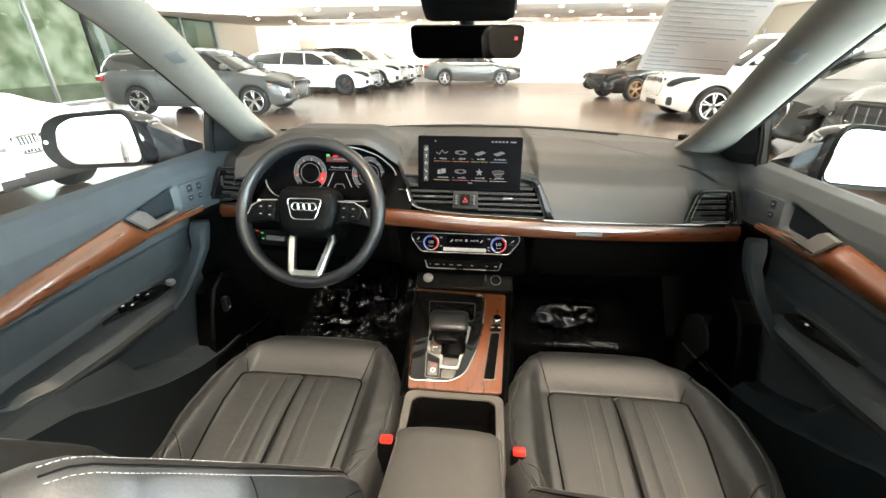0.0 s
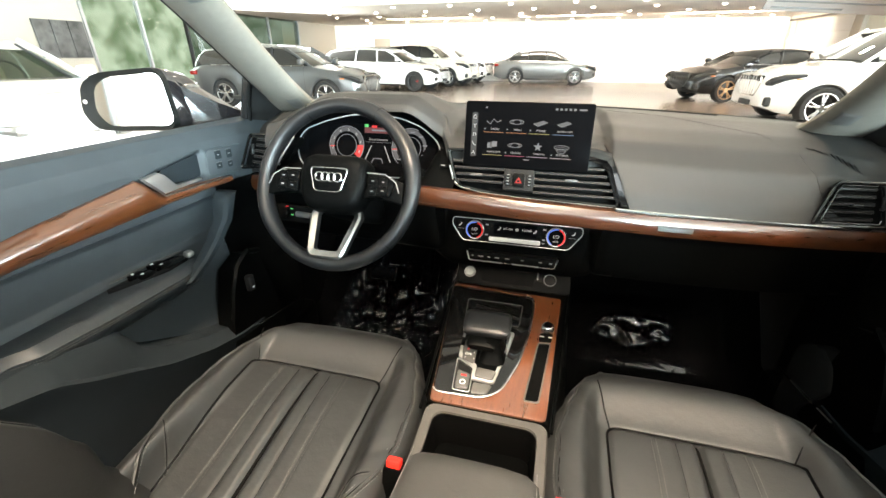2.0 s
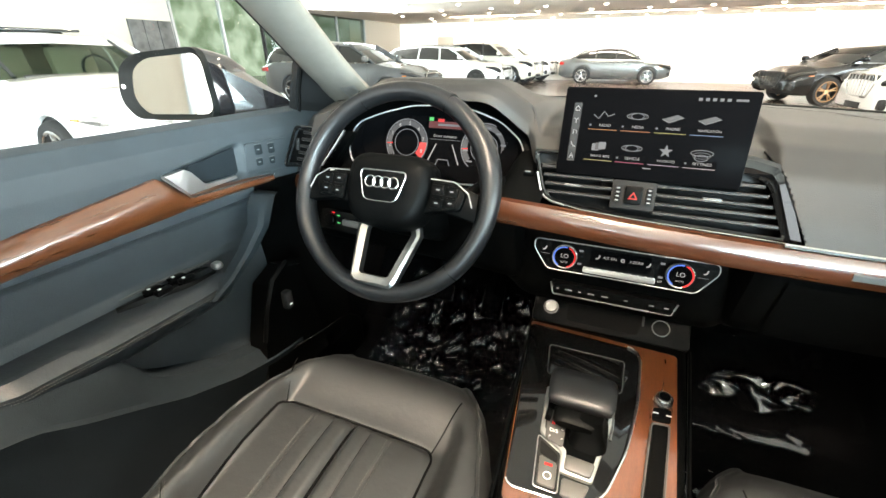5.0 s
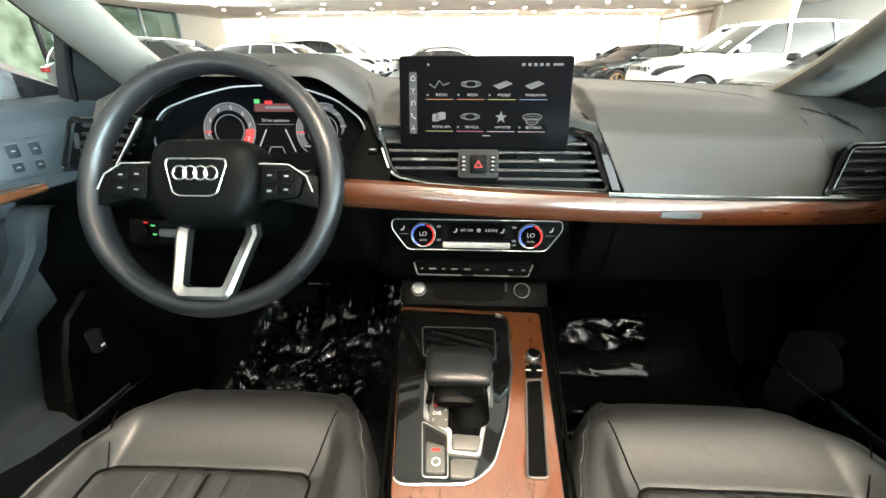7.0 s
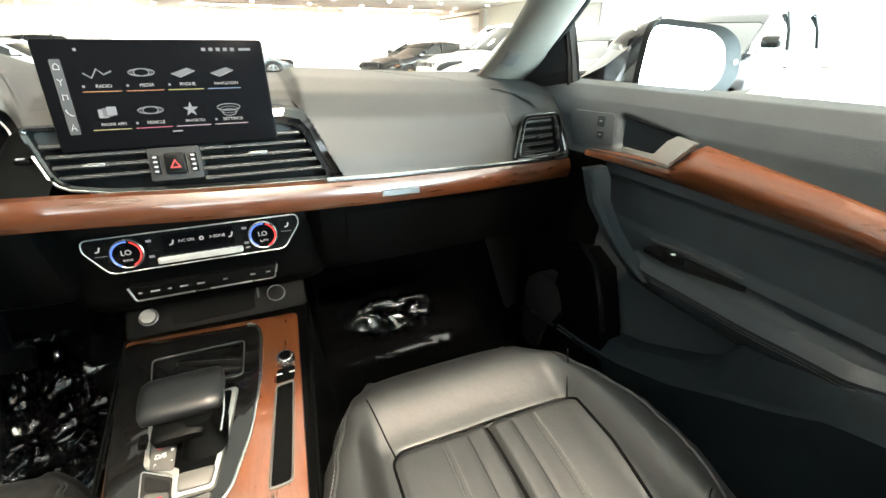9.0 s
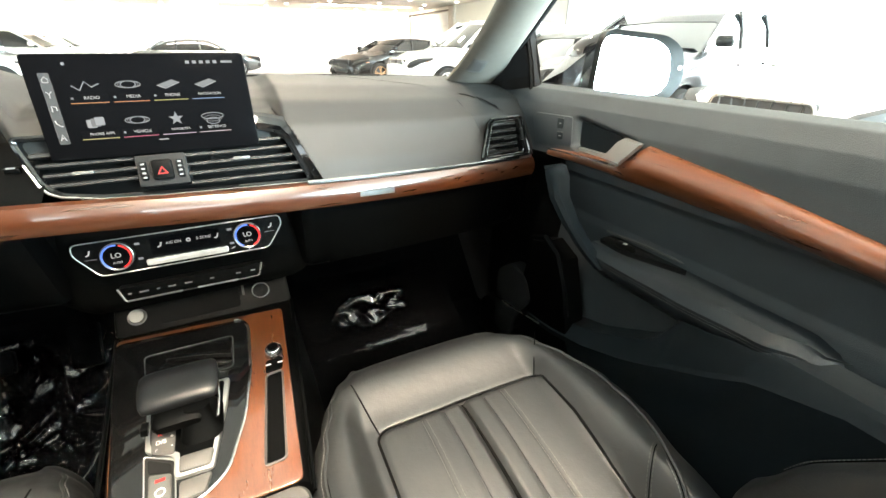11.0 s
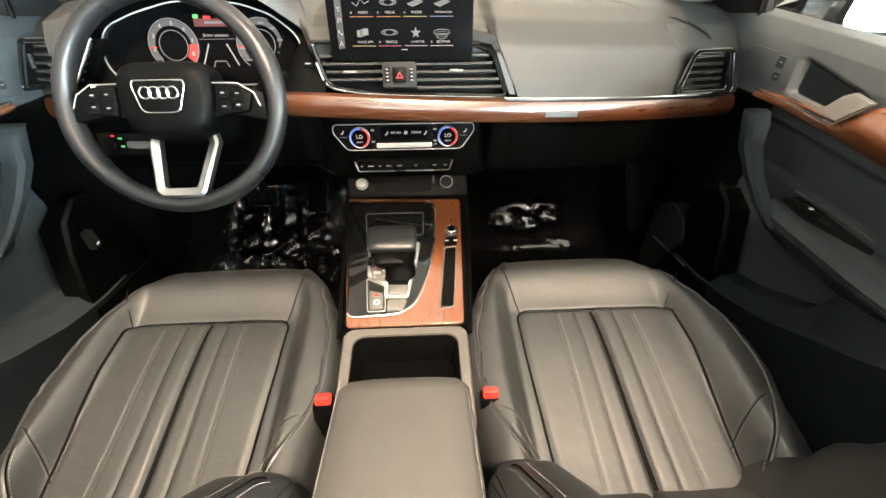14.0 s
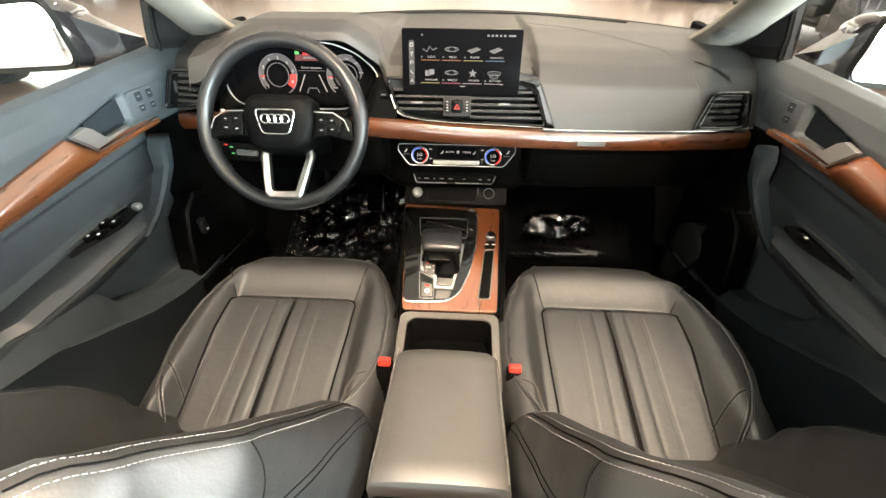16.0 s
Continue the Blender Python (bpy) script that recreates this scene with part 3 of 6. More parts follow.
    if seats:
        part("cabin_floor", boxed((cab, 0, belt - .02), (L * .44, W * .8, .02)), LOWPL, v, local=True)
        for sx in (.25, -.65):
            for s in (-1, 1):
                part("seat_back", boxed((cab + sx - .2, s * .36, belt + .08), (.16, .5, .5), .06, Matrix.Rotation(radians(-14), 3, "Y")), seats, v, "pale leather seat", local=True)
                part("head_rest", boxed((cab + sx - .29, s * .36, belt + .36), (.1, .26, .16), .04), seats, v, local=True)
        part("wheel_rim", ringbar(Face((cab + .62, .36, belt + .06), (0, 1, 0), (-.3, 0, 1)), 0, 0, .17, .016, 0), LOWPL, v, local=True)
    if kidney:
        for s in (-1, 1):
            FG = Face((L / 2 - .012, s * .115, .655), (0, 1, 0), (-.15, 0, 1))
            g = rounded([(-.095, .075), (.095, .075), (.10, .0), (.085, -.075), (-.085, -.075), (-.10, .0)], .03)
            part("grille", slab(FG, g, -.1, .006, .004), LOWPL, v, "dark kidney-shaped grille", local=True)
            part("grille_frame", bezel(FG, g, .010, .008), CHROME, v, "bright grille frame", local=True)
            for k in range(6):
                part("grille_bar", tube([FG(-.075 + .03 * k, .068, .008), FG(-.07 + .028 * k, -.068, .008)], .004, 5), CHROME, v, local=True)
        part("sunroof", boxed((cab - .35, 0, H + .012), (1.1, W * .52, .03), .012), CARGLASS, v, "black glass sunroof", local=True)
        for s in (-1, 1):
            part("headlight_bezel", tube([(L / 2 - .46, s * W * .47, .70), (L / 2 - .2, s * W * .43, .69), (L / 2 - .02, s * .30, .66)], [.02, .052, .05], 8, flat=.9), SILVER, v, "silvery headlight surround", local=True)
            part("headlight_lens", tube([(L / 2 - .42, s * W * .474, .705), (L / 2 - .17, s * W * .43, .70), (L / 2 + .002, s * .32, .675)], [.012, .034, .034], 8, flat=.9), LENS, v, "clear headlight", local=True)
        for s in (-1, 1):
            part("windscreen_gasket", tube([(L * .235 + cab, s * W * .37, 1.01), (L * .10 + cab, s * W * .335, H - .10)], .018, 6), LOWPL, v, "black windscreen edge", local=True)
        part("windscreen_cowl", tube([(L * .245 + cab, s, 1.005) for s in (-.62, -.3, 0, .3, .62)], .022, 6), LOWPL, v, "black wiper cowl", local=True)
        part("lower_intake", boxed((L / 2 - .02, 0, .36), (.06, .9, .09), .02), LOWPL, v, local=True)
    FG = Face((L / 2 - 0.015, 0, 0.60 if style != "suv" else 0.72), (0, 1, 0), (0, 0, 1))
    g = rounded([(-0.42, 0.16), (0.42, 0.16), (0.47, 0.02), (0.34, -0.2), (-0.34, -0.2), (-0.47, 0.02)], 0.04)
    for _ in (() if kidney else (0,)):
        part("grille", slab(FG, g, -0.1, 0.01, 0.01), LOWPL, v, "dark radiator grille", local=True)
        part("grille_frame", bezel(FG, g, 0.016, 0.012), DKALLOY if body is BLACK else CHROME, v, "bright grille frame", local=True)
    for k in range(0 if kidney else 7):
        x = -0.36 + 0.12 * k
        part("grille_bar", tube([FG(x, 0.14, 0.014), FG(x * 0.9, -0.18, 0.014)], 0.009, 5), CHROME if style == "suv" and body is not BLACK else DKALLOY, v, local=True)
    part("plate_bar", boxed((L / 2 + 0.01, 0, 0.38), (0.02, 0.5, 0.1), 0.004), LOWPL, v, local=True)
    part("underbody", boxed((0, 0, 0.27), (L * 0.84, W * 0.62, 0.12), 0.02), LOWPL, v, local=True)
    for c in (xf, xr):
        for s in (-1, 1):
            yo = s * (W / 2 - 0.02)
            wl = new("wheel")
            wl.parent, wl.location = v, (c, yo, R)
            part("arch_liner", tube([(R * 1.10 * math.cos(radians(a)), -s * 0.16, R * 1.08 * math.sin(radians(a))) for a in range(5, 180, 15)], 0.095, 6), LOWPL, wl, local=True)
            FW = Face((0, 0, 0), (1, 0, 0) if s < 0 else (-1, 0, 0), (0, 0, 1))
            prof = [(R * 0.72, 0.0), (R * 0.78, 0.012), (R * 0.93, 0.01), (R, -0.03), (R, -0.19), (R * 0.9, -0.22), (R * 0.7, -0.22)]
            part("tyre", loft([[FW(r * math.cos(2 * math.pi * k / 28), r * math.sin(2 * math.pi * k / 28), z) for k in range(28)] for r, z in prof], caps=False), TYRE, wl, local=True)
            prof = [(R * 0.74, -0.002), (R * 0.70, 0.004), (R * 0.66, -0.02), (R * 0.62, -0.12), (0.02, -0.12)]
            part("barrel", loft([[FW(r * math.cos(2 * math.pi * k / 28), r * math.sin(2 * math.pi * k / 28), z) for k in range(28)] for r, z in prof], caps=False), DKALLOY, wl, local=True)
            part("rim", ringbar(FW, 0, 0, R * 0.70, 0.014, 0.0), alloy, wl, local=True)
            bm = bmesh.new()
            for k in range(spokes):
                for dth in (-9, 9):
                    a = 360 * k / spokes + 90
                    tube([FW(0.05 * math.cos(radians(a)), 0.05 * math.sin(radians(a)), -0.01), FW(R * 0.69 * math.cos(radians(a + dth)), R * 0.69 * math.sin(radians(a + dth)), -0.012)], [0.022, 0.016], 6, bm=bm, flat=0.7, up=FW.n)
            part("spokes", bm, alloy, wl, local=True)
            part("hub_cap", cyl(FW, 0, 0, 0.06, -0.05, 0.0, 16, bev=0.01), alloy, wl, local=True)
            if alloy is DKALLOY and style == "wagon":
                part("caliper", boxed(FW(0.1, 0.02, -0.07), (0.09, 0.05, 0.15), 0.02), CALIPER, wl, "red brake caliper", local=True)
    return v


def put(x, y, heading):
    return pose(x, y, 0, 0, 0, heading)


WHITE = paint("white car paint", (0.80, 0.80, 0.78))
CREAM = paint("cream car paint", (0.70, 0.66, 0.58))
GREY = paint("grey metallic paint", (0.020, 0.023, 0.022), 0.35, 0.3, 0.25)
LGREY = paint("nardo grey paint", (0.095, 0.102, 0.102), 0.3, 0.2)
MIDGREY = paint("slate grey paint", (0.075, 0.080, 0.082), 0.3, 0.3)
BLACK = paint("black metallic paint", (0.010, 0.011, 0.012), 0.25, 0.2, 0.3)


# washed-out daylight glare is put into this glass's pale base colour
GLAREGLASS = surf("glass with glare in its colour", (.62, .66, .66), .06, 0, .1, 4, coat=1.0)
TAN = surf("tan leather", (.42, .34, .25), .5)
TINT3 = glass("shaded green glass", (.30, .36, .31), .03, .4)


def by_wheel(ax, ay, side, L, W, heading):
    """The pose that sets the front wheel of that side on (ax, ay)."""
    a = radians(heading)
    hx, hy = math.cos(a), math.sin(a)
    k, q = L / 2 - .88, side * (W / 2 - .02)
    return put(ax - hx * k + hy * q, ay - hy * k - hx * q, heading)


vehicle("station_wagon", by_wheel(-5.58, 10.09, -1, 4.72, 1.85, 3), 4.72, 1.85, 1.48, MIDGREY, "grey metallic station wagon with roof rails", "wagon", ALLOY, 5, clad=GREYPL)
vehicle("station_wagon", by_wheel(-5.185, 15.82, -1, 4.95, 1.93, -5), 4.95, 1.93, 1.48, WHITE, "white station wagon with dark wheels and red calipers", "wagon", DKALLOY, 7)
vehicle("suv", by_wheel(-4.68, 18.87, -1, 4.7, 1.92, -10), 4.7, 1.92, 1.66, CREAM, "cream white sport utility vehicle", "suv", ALLOY, 5)
vehicle("suv", put(-5.6, 22.3, -10), 4.5, 1.9, 1.6, WHITE, "white sport utility vehicle by the far wall", "suv", ALLOY, 5)
vehicle("sedan", by_wheel(.647, 20.92, -1, 4.5, 1.82, 2), 4.5, 1.82, 1.42, LGREY, "grey compact saloon with polished wheels", "sedan", ALLOY, 5)
vehicle("sports_sedan", by_wheel(4.56, 14.15, 1, 4.75, 1.9, 198), 4.75, 1.9, 1.38, BLACK, "black saloon with bronze wheels", "sedan", BRONZE, 5)
vehicle("suv", by_wheel(4.66, 9.5, 1, 5.0, 1.98, 182), 5.0, 1.98, 1.74, WHITE, "large white sport utility vehicle with chrome grille", "suv", ALLOY, 5)
vehicle("sedan", put(6.3, 7.1, 190), 4.8, 1.88, 1.42, GREY, "dark grey metallic saloon with silver wheels", "sedan", ALLOY, 5)
vehicle("suv", put(6.1, 4.9, 190), 4.6, 1.9, 1.62, BLACK, "black sport utility vehicle with dark honeycomb grille", "suv", DKALLOY, 5)
vehicle("sedan", put(6.6, 2.4, 176), 4.8, 1.86, 1.45, WHITE, "white saloon in bright daylight", "sedan", ALLOY, 5, glassm=GLAREGLASS)
vehicle("sedan", put(-6.37, 3.6, -4), 4.95, 1.86, 1.47, WHITE, "white saloon with pale leather cabin", "sedan", ALLOY, 5, glassm=TINT3, cab=-.45, seats=TAN, kidney=True)

# wall picture and door
pic = thing("wall_picture", (XL + .05, 9.1, 1.19), "dark framed wall picture of plain grey panels", "picture")
for k in range(3):
    part("panel", boxed((XL + .05, 8.69 + k * .41, 1.62), (.05, .39, .86), .006), surf("dark print %d" % k, (.09, .085, .08), .4, 0, .6, 6), pic)
# foliage board glows by itself; its daylight is in the emission colours
FOL = glow("glowing foliage backdrop", (.8, .95, .75), 1.0)
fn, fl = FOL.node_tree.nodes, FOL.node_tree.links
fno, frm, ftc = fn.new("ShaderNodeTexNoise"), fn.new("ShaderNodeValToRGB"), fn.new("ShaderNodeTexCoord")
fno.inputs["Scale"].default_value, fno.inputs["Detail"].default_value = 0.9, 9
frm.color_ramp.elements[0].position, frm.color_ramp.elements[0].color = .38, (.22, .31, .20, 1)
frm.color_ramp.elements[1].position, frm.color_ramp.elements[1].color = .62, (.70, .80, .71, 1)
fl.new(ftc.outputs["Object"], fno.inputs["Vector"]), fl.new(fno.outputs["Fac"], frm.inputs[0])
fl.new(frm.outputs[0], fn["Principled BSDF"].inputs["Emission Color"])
tagged(part("foliage_backdrop", boxed((XL - 9, 12, 2.5), (.1, 40, 9)), FOL), "green trees outside the windows, daylight put into their glow", "backdrop", kind="structure")
dn = thing("office_door", (-9.5, YF - .03, 0), "pale wooden office door in the far wall", "door")
part("leaf", boxed((-9.5, YF - .04, 1.02), (.9, .05, 2.04), .004), BEIGE_M, dn)
part("handle", boxed((-9.15, YF - .09, 1.0), (.12, .03, .03), .006), CHROME, dn)


# ---- car cabin: shell ----
def shell():
    """Body shell round the cabin: floor, roof, pillars, rear bulkhead."""
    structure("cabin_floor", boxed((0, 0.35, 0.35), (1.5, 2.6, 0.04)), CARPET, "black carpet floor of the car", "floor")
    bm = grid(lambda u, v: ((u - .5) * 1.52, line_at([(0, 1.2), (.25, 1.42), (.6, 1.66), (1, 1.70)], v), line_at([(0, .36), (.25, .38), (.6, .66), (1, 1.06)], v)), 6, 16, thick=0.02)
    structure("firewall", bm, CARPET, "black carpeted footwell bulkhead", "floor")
    def roof(x, y):
        return (x, y, 1.57 + .04 * math.cos((y + .3) * 1.1) - .16 * x * x)
    bm = bmesh.new()
    for x0, x1, y0, y1 in ((-.62, -.44, -1.3, .60), (.44, .62, -1.3, .60), (-.44, .44, .42, .60), (-.44, .44, -1.3, -1.0), (-.44, .44, -.34, -.22)):
        grid(lambda u, v: roof(lerp(x0, x1, u), lerp(y0, y1, v)), 6, 10, bm=bm, thick=0.02)
    structure("headliner", bm, HEAD, "light grey fabric headliner round a glass roof", "ceiling")
    gr = structure("glass_roof", grid(lambda u, v: Vector(roof(lerp(-.46, .46, u), lerp(-1.05, .46, v))) + Vector((0, 0, .03)), 8, 12), CLEAR, "clear panoramic glass roof", "window")
    gr.visible_shadow = False
    structure("rear_bulkhead", grid(lambda u, v: (lerp(-.75, .75, u), -1.25 - .1 * v, lerp(.35, 1.1, v)), 4, 4, thick=0.02), CARPET, "dark rear wall of the cabin", "wall")


    for s in (-1, 1):
        # out of view; the right side is cut low to let window light in
        structure("rear_door", boxed((s * .80, -.66, .74 if s < 0 else .61), (.05, 1.28, .66 if s < 0 else .40), .01), DOORSOFT, "dark lower side of the rear cabin", "wall")
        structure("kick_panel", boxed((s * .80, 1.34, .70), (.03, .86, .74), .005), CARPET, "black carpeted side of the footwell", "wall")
        structure("door_sill", boxed((s * .75, .1, .40), (.12, 2.4, .14), .02), PLASTIC, "black plastic door sill", "trim")


shell()
structure("bonnet", grid(lambda u, v: (lerp(-.78, .78, u) * (1 - .12 * v), lerp(1.74 - .5 * (u - .5) ** 2, 2.75 - .9 * (u - .5) ** 2, v), .985 - .04 * v - .22 * v ** 3 - .25 * (u - .5) ** 2), 16, 16, thick=.02), BLACKPAINT, "glossy black bonnet below the windscreen", "bonnet")
for s in (-1, 1):
    structure("front_wing", loft([[(s * .80, y, .30), (s * .86, y, .55), (s * .85, y, .80), (s * .74, y, .93)] for y in (1.30, 1.7, 2.2, 2.6)], closed=False), BLACKPAINT, "black front wing beside the bonnet", "wing")


def far_y(x):
    return 1.76 - 0.60 * x * x


def windshield():
    w = thing("windshield", (0, 1.2, 1.1), "clear laminated windscreen", "windshield", kind="structure")

    def f(u, v):
        x = lerp(-.70, .70, u) * lerp(1, .80, v)
        return (x, lerp(far_y(x) + .02, .66 - .1 * (x / .6) ** 2, v), lerp(1.09, 1.56, v) + .03 * math.sin(math.pi * v))
    ob = part("pane", grid(f, 16, 12), CLEAR, w)
    ob.visible_shadow = False
    part("black_border", tube([f(k / 16, -0.0) for k in range(17)], 0.014, 6, flat=0.4), RUBBER, w)


windshield()


def a_pillar(s):
    p = thing("a_pillar_trim", (s * .7, 1.3, 1.1), "pale grey fabric windscreen pillar trim", "pillar", kind="structure")
    d = Vector((s * -.205, -.78, .41)).normalized()
    inn = Vector((-s, -.15, 0)) - d * d.dot(Vector((-s, -.15, 0)))
    inn.normalize()
    out = d.cross(inn)
    back = out if out.y < 0 else -out

    def at(t):
        """Axis, inner and outer half width of the trim at t from its foot to the roof."""
        base = 0.05 * (1 - t) ** 6
        c = Vector((s * lerp(.718, .512, t), lerp(1.36, .58, t) + base, lerp(1.09, 1.50, t) + .035 * math.sin(math.pi * t)))
        return c, lerp(.052, .06, t) + base, line_at([(0, .082), (.12, .054), (.3, .056), (.7, .062), (1, .085)], t)

    rings = []
    for k in range(25):
        c, w, o = at(k / 24)
        rings.append([c + inn * (w if math.cos(a) > 0 else o) * math.cos(a) + out * .03 * math.sin(a) for a in (2 * math.pi * q / 20 for q in range(20))])
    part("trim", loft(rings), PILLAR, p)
    edge = [at(k / 16) for k in range(1, 17)]
    part("door_seal", tube([c - inn * (o + .006) + back * .001 for c, w, o in edge], .0085, 8), RUBBER, p, "black rubber door seal")
    part("door_frame", tube([c - inn * (o + .018) - back * .006 for c, w, o in edge] + [(s * .66, .3, 1.535), (s * .66, -.6, 1.535)], .008, 8), RUBBER, p, "black window frame")
    for t in (.13, .61):
        def cap(u, v):
            c, w, o = at(t + lerp(-.026, .026, u))
            a = radians(lerp(30, 66, v))
            rise = .0016 * min(1, 8 * min(u, 1 - u, v, 1 - v)) - .0002
            return c + inn * (w + rise) * math.cos(a) + back * (.03 + rise) * math.sin(a)
        part("cover_cap", grid(cap, 16, 10), CAPGREY, p, "small rectangular cover cap")
    # dark corner before the window glass
    part("sail_panel", loft([[(x, 1.212, 1.07), (x + s * .002, 1.232, 1.135), (x - s * .006, 1.250, 1.205), (x - s * .03, 1.20, 1.245), (s * .735, 1.27, 1.19), (s * .728, 1.40, 1.075)] for x in (s * .772, s * .79)]), RUBBER, p, "black corner panel before the side window")
    part("corner_bead", tube([(s * .768, 1.222, 1.07), (s * .770, 1.240, 1.135), (s * .764, 1.256, 1.20)], .005, 6), PLASTIC, p)


for s in (-1, 1):
    a_pillar(s)


# ---- dashboard ----
def ty(x):
    return 1.045 + .18 * x * x


def tz(x):
    """Top edge of the walnut strip."""
    return .975 - .052 * x if x > 0 else .975 - .075 * x - .14 * x * x


def smooth(t):
    t = max(0, min(1, t))
    return t * t * (3 - 2 * t)


def hump(x):
    return smooth((x + .70) / .16) * smooth((-.13 - x) / .10)


dash = thing("dashboard", (0, 1.2, .8), "black dashboard with walnut trim strip and soft grey-black top", "dashboard")


def pad(u, v):
    x = lerp(-.735, .735, u)
    h = hump(x)
    fy, fz = ty(x) + .006, tz(x) + .006
    face = [(0, fy, fz), (.10, fy + .012, fz + .03), (.28, fy + .045, fz + .085), (.42, fy + .09, fz + .118), (.56, fy + .17, fz + .138), (.75, fy + .33, fz + .148), (1, far_y(x), 1.095)]
    y = line_at([(a, b) for a, b, c in face], v)
    z = line_at([(a, c) for a, b, c in face], v)
    ends = 1 - smooth((x + .62) / .14) * smooth((-.16 - x) / .12)
    fr, dn = (1.14 + .03 * ends, .07 * ends) if x > -.38 else (1.14 - .05 * ends, .085 * ends)
    lip = [(0, fr, 1.134 - dn), (.06, fr + .006, 1.149 - dn * .9), (.16, fr + .025, 1.16 - dn * .7), (.34, 1.19, 1.168 - .05 * ends), (.56, 1.30, 1.165 - .05 * ends), (.78, 1.45, 1.13 - .02 * ends), (1, far_y(x), 1.095)]
    k = smooth(h * 2.2)
    y = lerp(y, line_at([(a, b) for a, b, c in lip], v), k)
    z = lerp(z, line_at([(a, c) for a, b, c in lip], v), k)
    c = smooth((x + .195) / .03) * smooth((lerp(.228, .188, min(1, v / .3)) - x) / .022)
    mid = [(0, 1.128, 1.035), (.12, 1.135, 1.055), (.28, 1.16, 1.078), (.42, 1.20, 1.09), (.56, 1.28, 1.098), (.75, 1.45, 1.10), (1, far_y(x), 1.095)]
    y = lerp(y, line_at([(a, b) for a, b, c_ in mid], v), c)
    z = lerp(z, line_at([(a, c_) for a, b, c_ in mid], v), c)
    return (x, y, z)


pad_x = sorted([-.735 + 1.47 * k / 84 for k in range(85)] + [x0 + .0035 * k for x0 in (-.2, .16) for k in range(1, 24)])
seam = [(x, line_at([(0, 1.50), (.28, 1.419), (.40, 1.35), (.50, 1.271), (.583, 1.133), (.60, 1.10)], abs(x))) for x in [.19 + .01 * k for k in range(40)]]
bm = loft([[pad((x + .735) / 1.47, k / 44) for k in range(45)] for x in pad_x], closed=False)
bmesh.ops.solidify(bm, geom=bm.faces[:], thickness=.004)
part("upper_pad", bm, SOFT, dash, "soft grained black dash top")


def pad_z(x, y):
    """Height of the dash top at (x, y)."""
    u, best = (x + .735) / 1.47, None
    for k in range(61):
        q = pad(u, k / 60)
        if best is None or abs(q[1] - y) < best[0]:
            best = (abs(q[1] - y), q[2])
    return best[1]


part("top_seam", tube([(x, y, pad_z(x, y) + .0005) for x, y in seam], .0004, 5), SOFT, dash, "fine seam across the dash top")
part("defroster_slot", tube([(x, far_y(x) - .045, 1.099) for x in [-.5 + .02 * k for k in range(51)]], .009, 6, flat=.3), RUBBER, dash, "black defroster slot under the windscreen")
part("wood_trim", loft([[(x, ty(x) + a, tz(x) + b) for a, b in ((.01, .002), (-.002, 0), (-.010, -.012), (-.011, -.026), (-.004, -.04), (.012, -.046), (.02, -.02))] for x in (lerp(-.725, .725, k / 60) for k in range(61))]), DIMWOODX, dash, "glossy walnut trim strip")
part("chrome_line", tube([(x, ty(x) - .001, tz(x) + .005) for x in (lerp(.20, .715, k / 30) for k in range(31))], .0035, 6), CHROME, dash, "thin chrome strip")
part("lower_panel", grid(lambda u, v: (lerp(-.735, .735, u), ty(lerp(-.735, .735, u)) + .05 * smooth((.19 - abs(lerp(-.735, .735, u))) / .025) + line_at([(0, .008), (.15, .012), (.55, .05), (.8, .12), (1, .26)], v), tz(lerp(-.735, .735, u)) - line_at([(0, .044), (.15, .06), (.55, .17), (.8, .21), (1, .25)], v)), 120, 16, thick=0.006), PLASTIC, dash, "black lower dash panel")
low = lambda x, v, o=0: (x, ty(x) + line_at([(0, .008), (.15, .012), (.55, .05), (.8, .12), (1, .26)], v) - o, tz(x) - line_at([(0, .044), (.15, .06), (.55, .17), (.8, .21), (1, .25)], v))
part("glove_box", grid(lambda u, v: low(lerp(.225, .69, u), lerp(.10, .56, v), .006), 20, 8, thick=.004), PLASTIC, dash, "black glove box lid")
part("trim_badge", loft([[(x, ty(x) - .0105 - q, tz(x) - .022 + b) for b, q in ((-.0055, 0), (-.0045, .002), (.0045, .002), (.0055, 0))] for x in (.285, .318, .351)]), SPOKE, dash, "small silver badge plate")
for s in (-1, 1):
    part("end_cap", grid(lambda u, v: (s * .712, lerp(ty(.73), 1.5, u), lerp(.72, .94, v)), 3, 3, thick=0.01), PLASTIC, dash)



# ---- instrument cluster ----
CX = -.374
cluster = thing("instrument_cluster", (CX, 1.1, .98), "digital instrument cluster under a hooded cowl, lit", "instrument cluster")
FCL = Face((CX + .004, 1.166, 1.040), (1, 0, 0), (0, .62, .78))
cl_out = rounded([(-.215, .012), (-.204, .044), (-.150, .070), (-.085, .090), (-.020, .094), (.055, .086), (.115, .064), (.160, .028), (.174, .002), (.160, -.036), (.138, -.062), (.09, -.074), (-.13, -.076), (-.18, -.060), (-.205, -.030)], .018, 3)
FSC = Face((CX, 1.20, 1.038), (1, 0, 0), (0, .30, 1))
sc_out = rrect(.29, .115, .02, 2)


def scale_out(o, kx, ky, oy=0):
    return [(x * kx, y * ky + oy) for x, y in o]


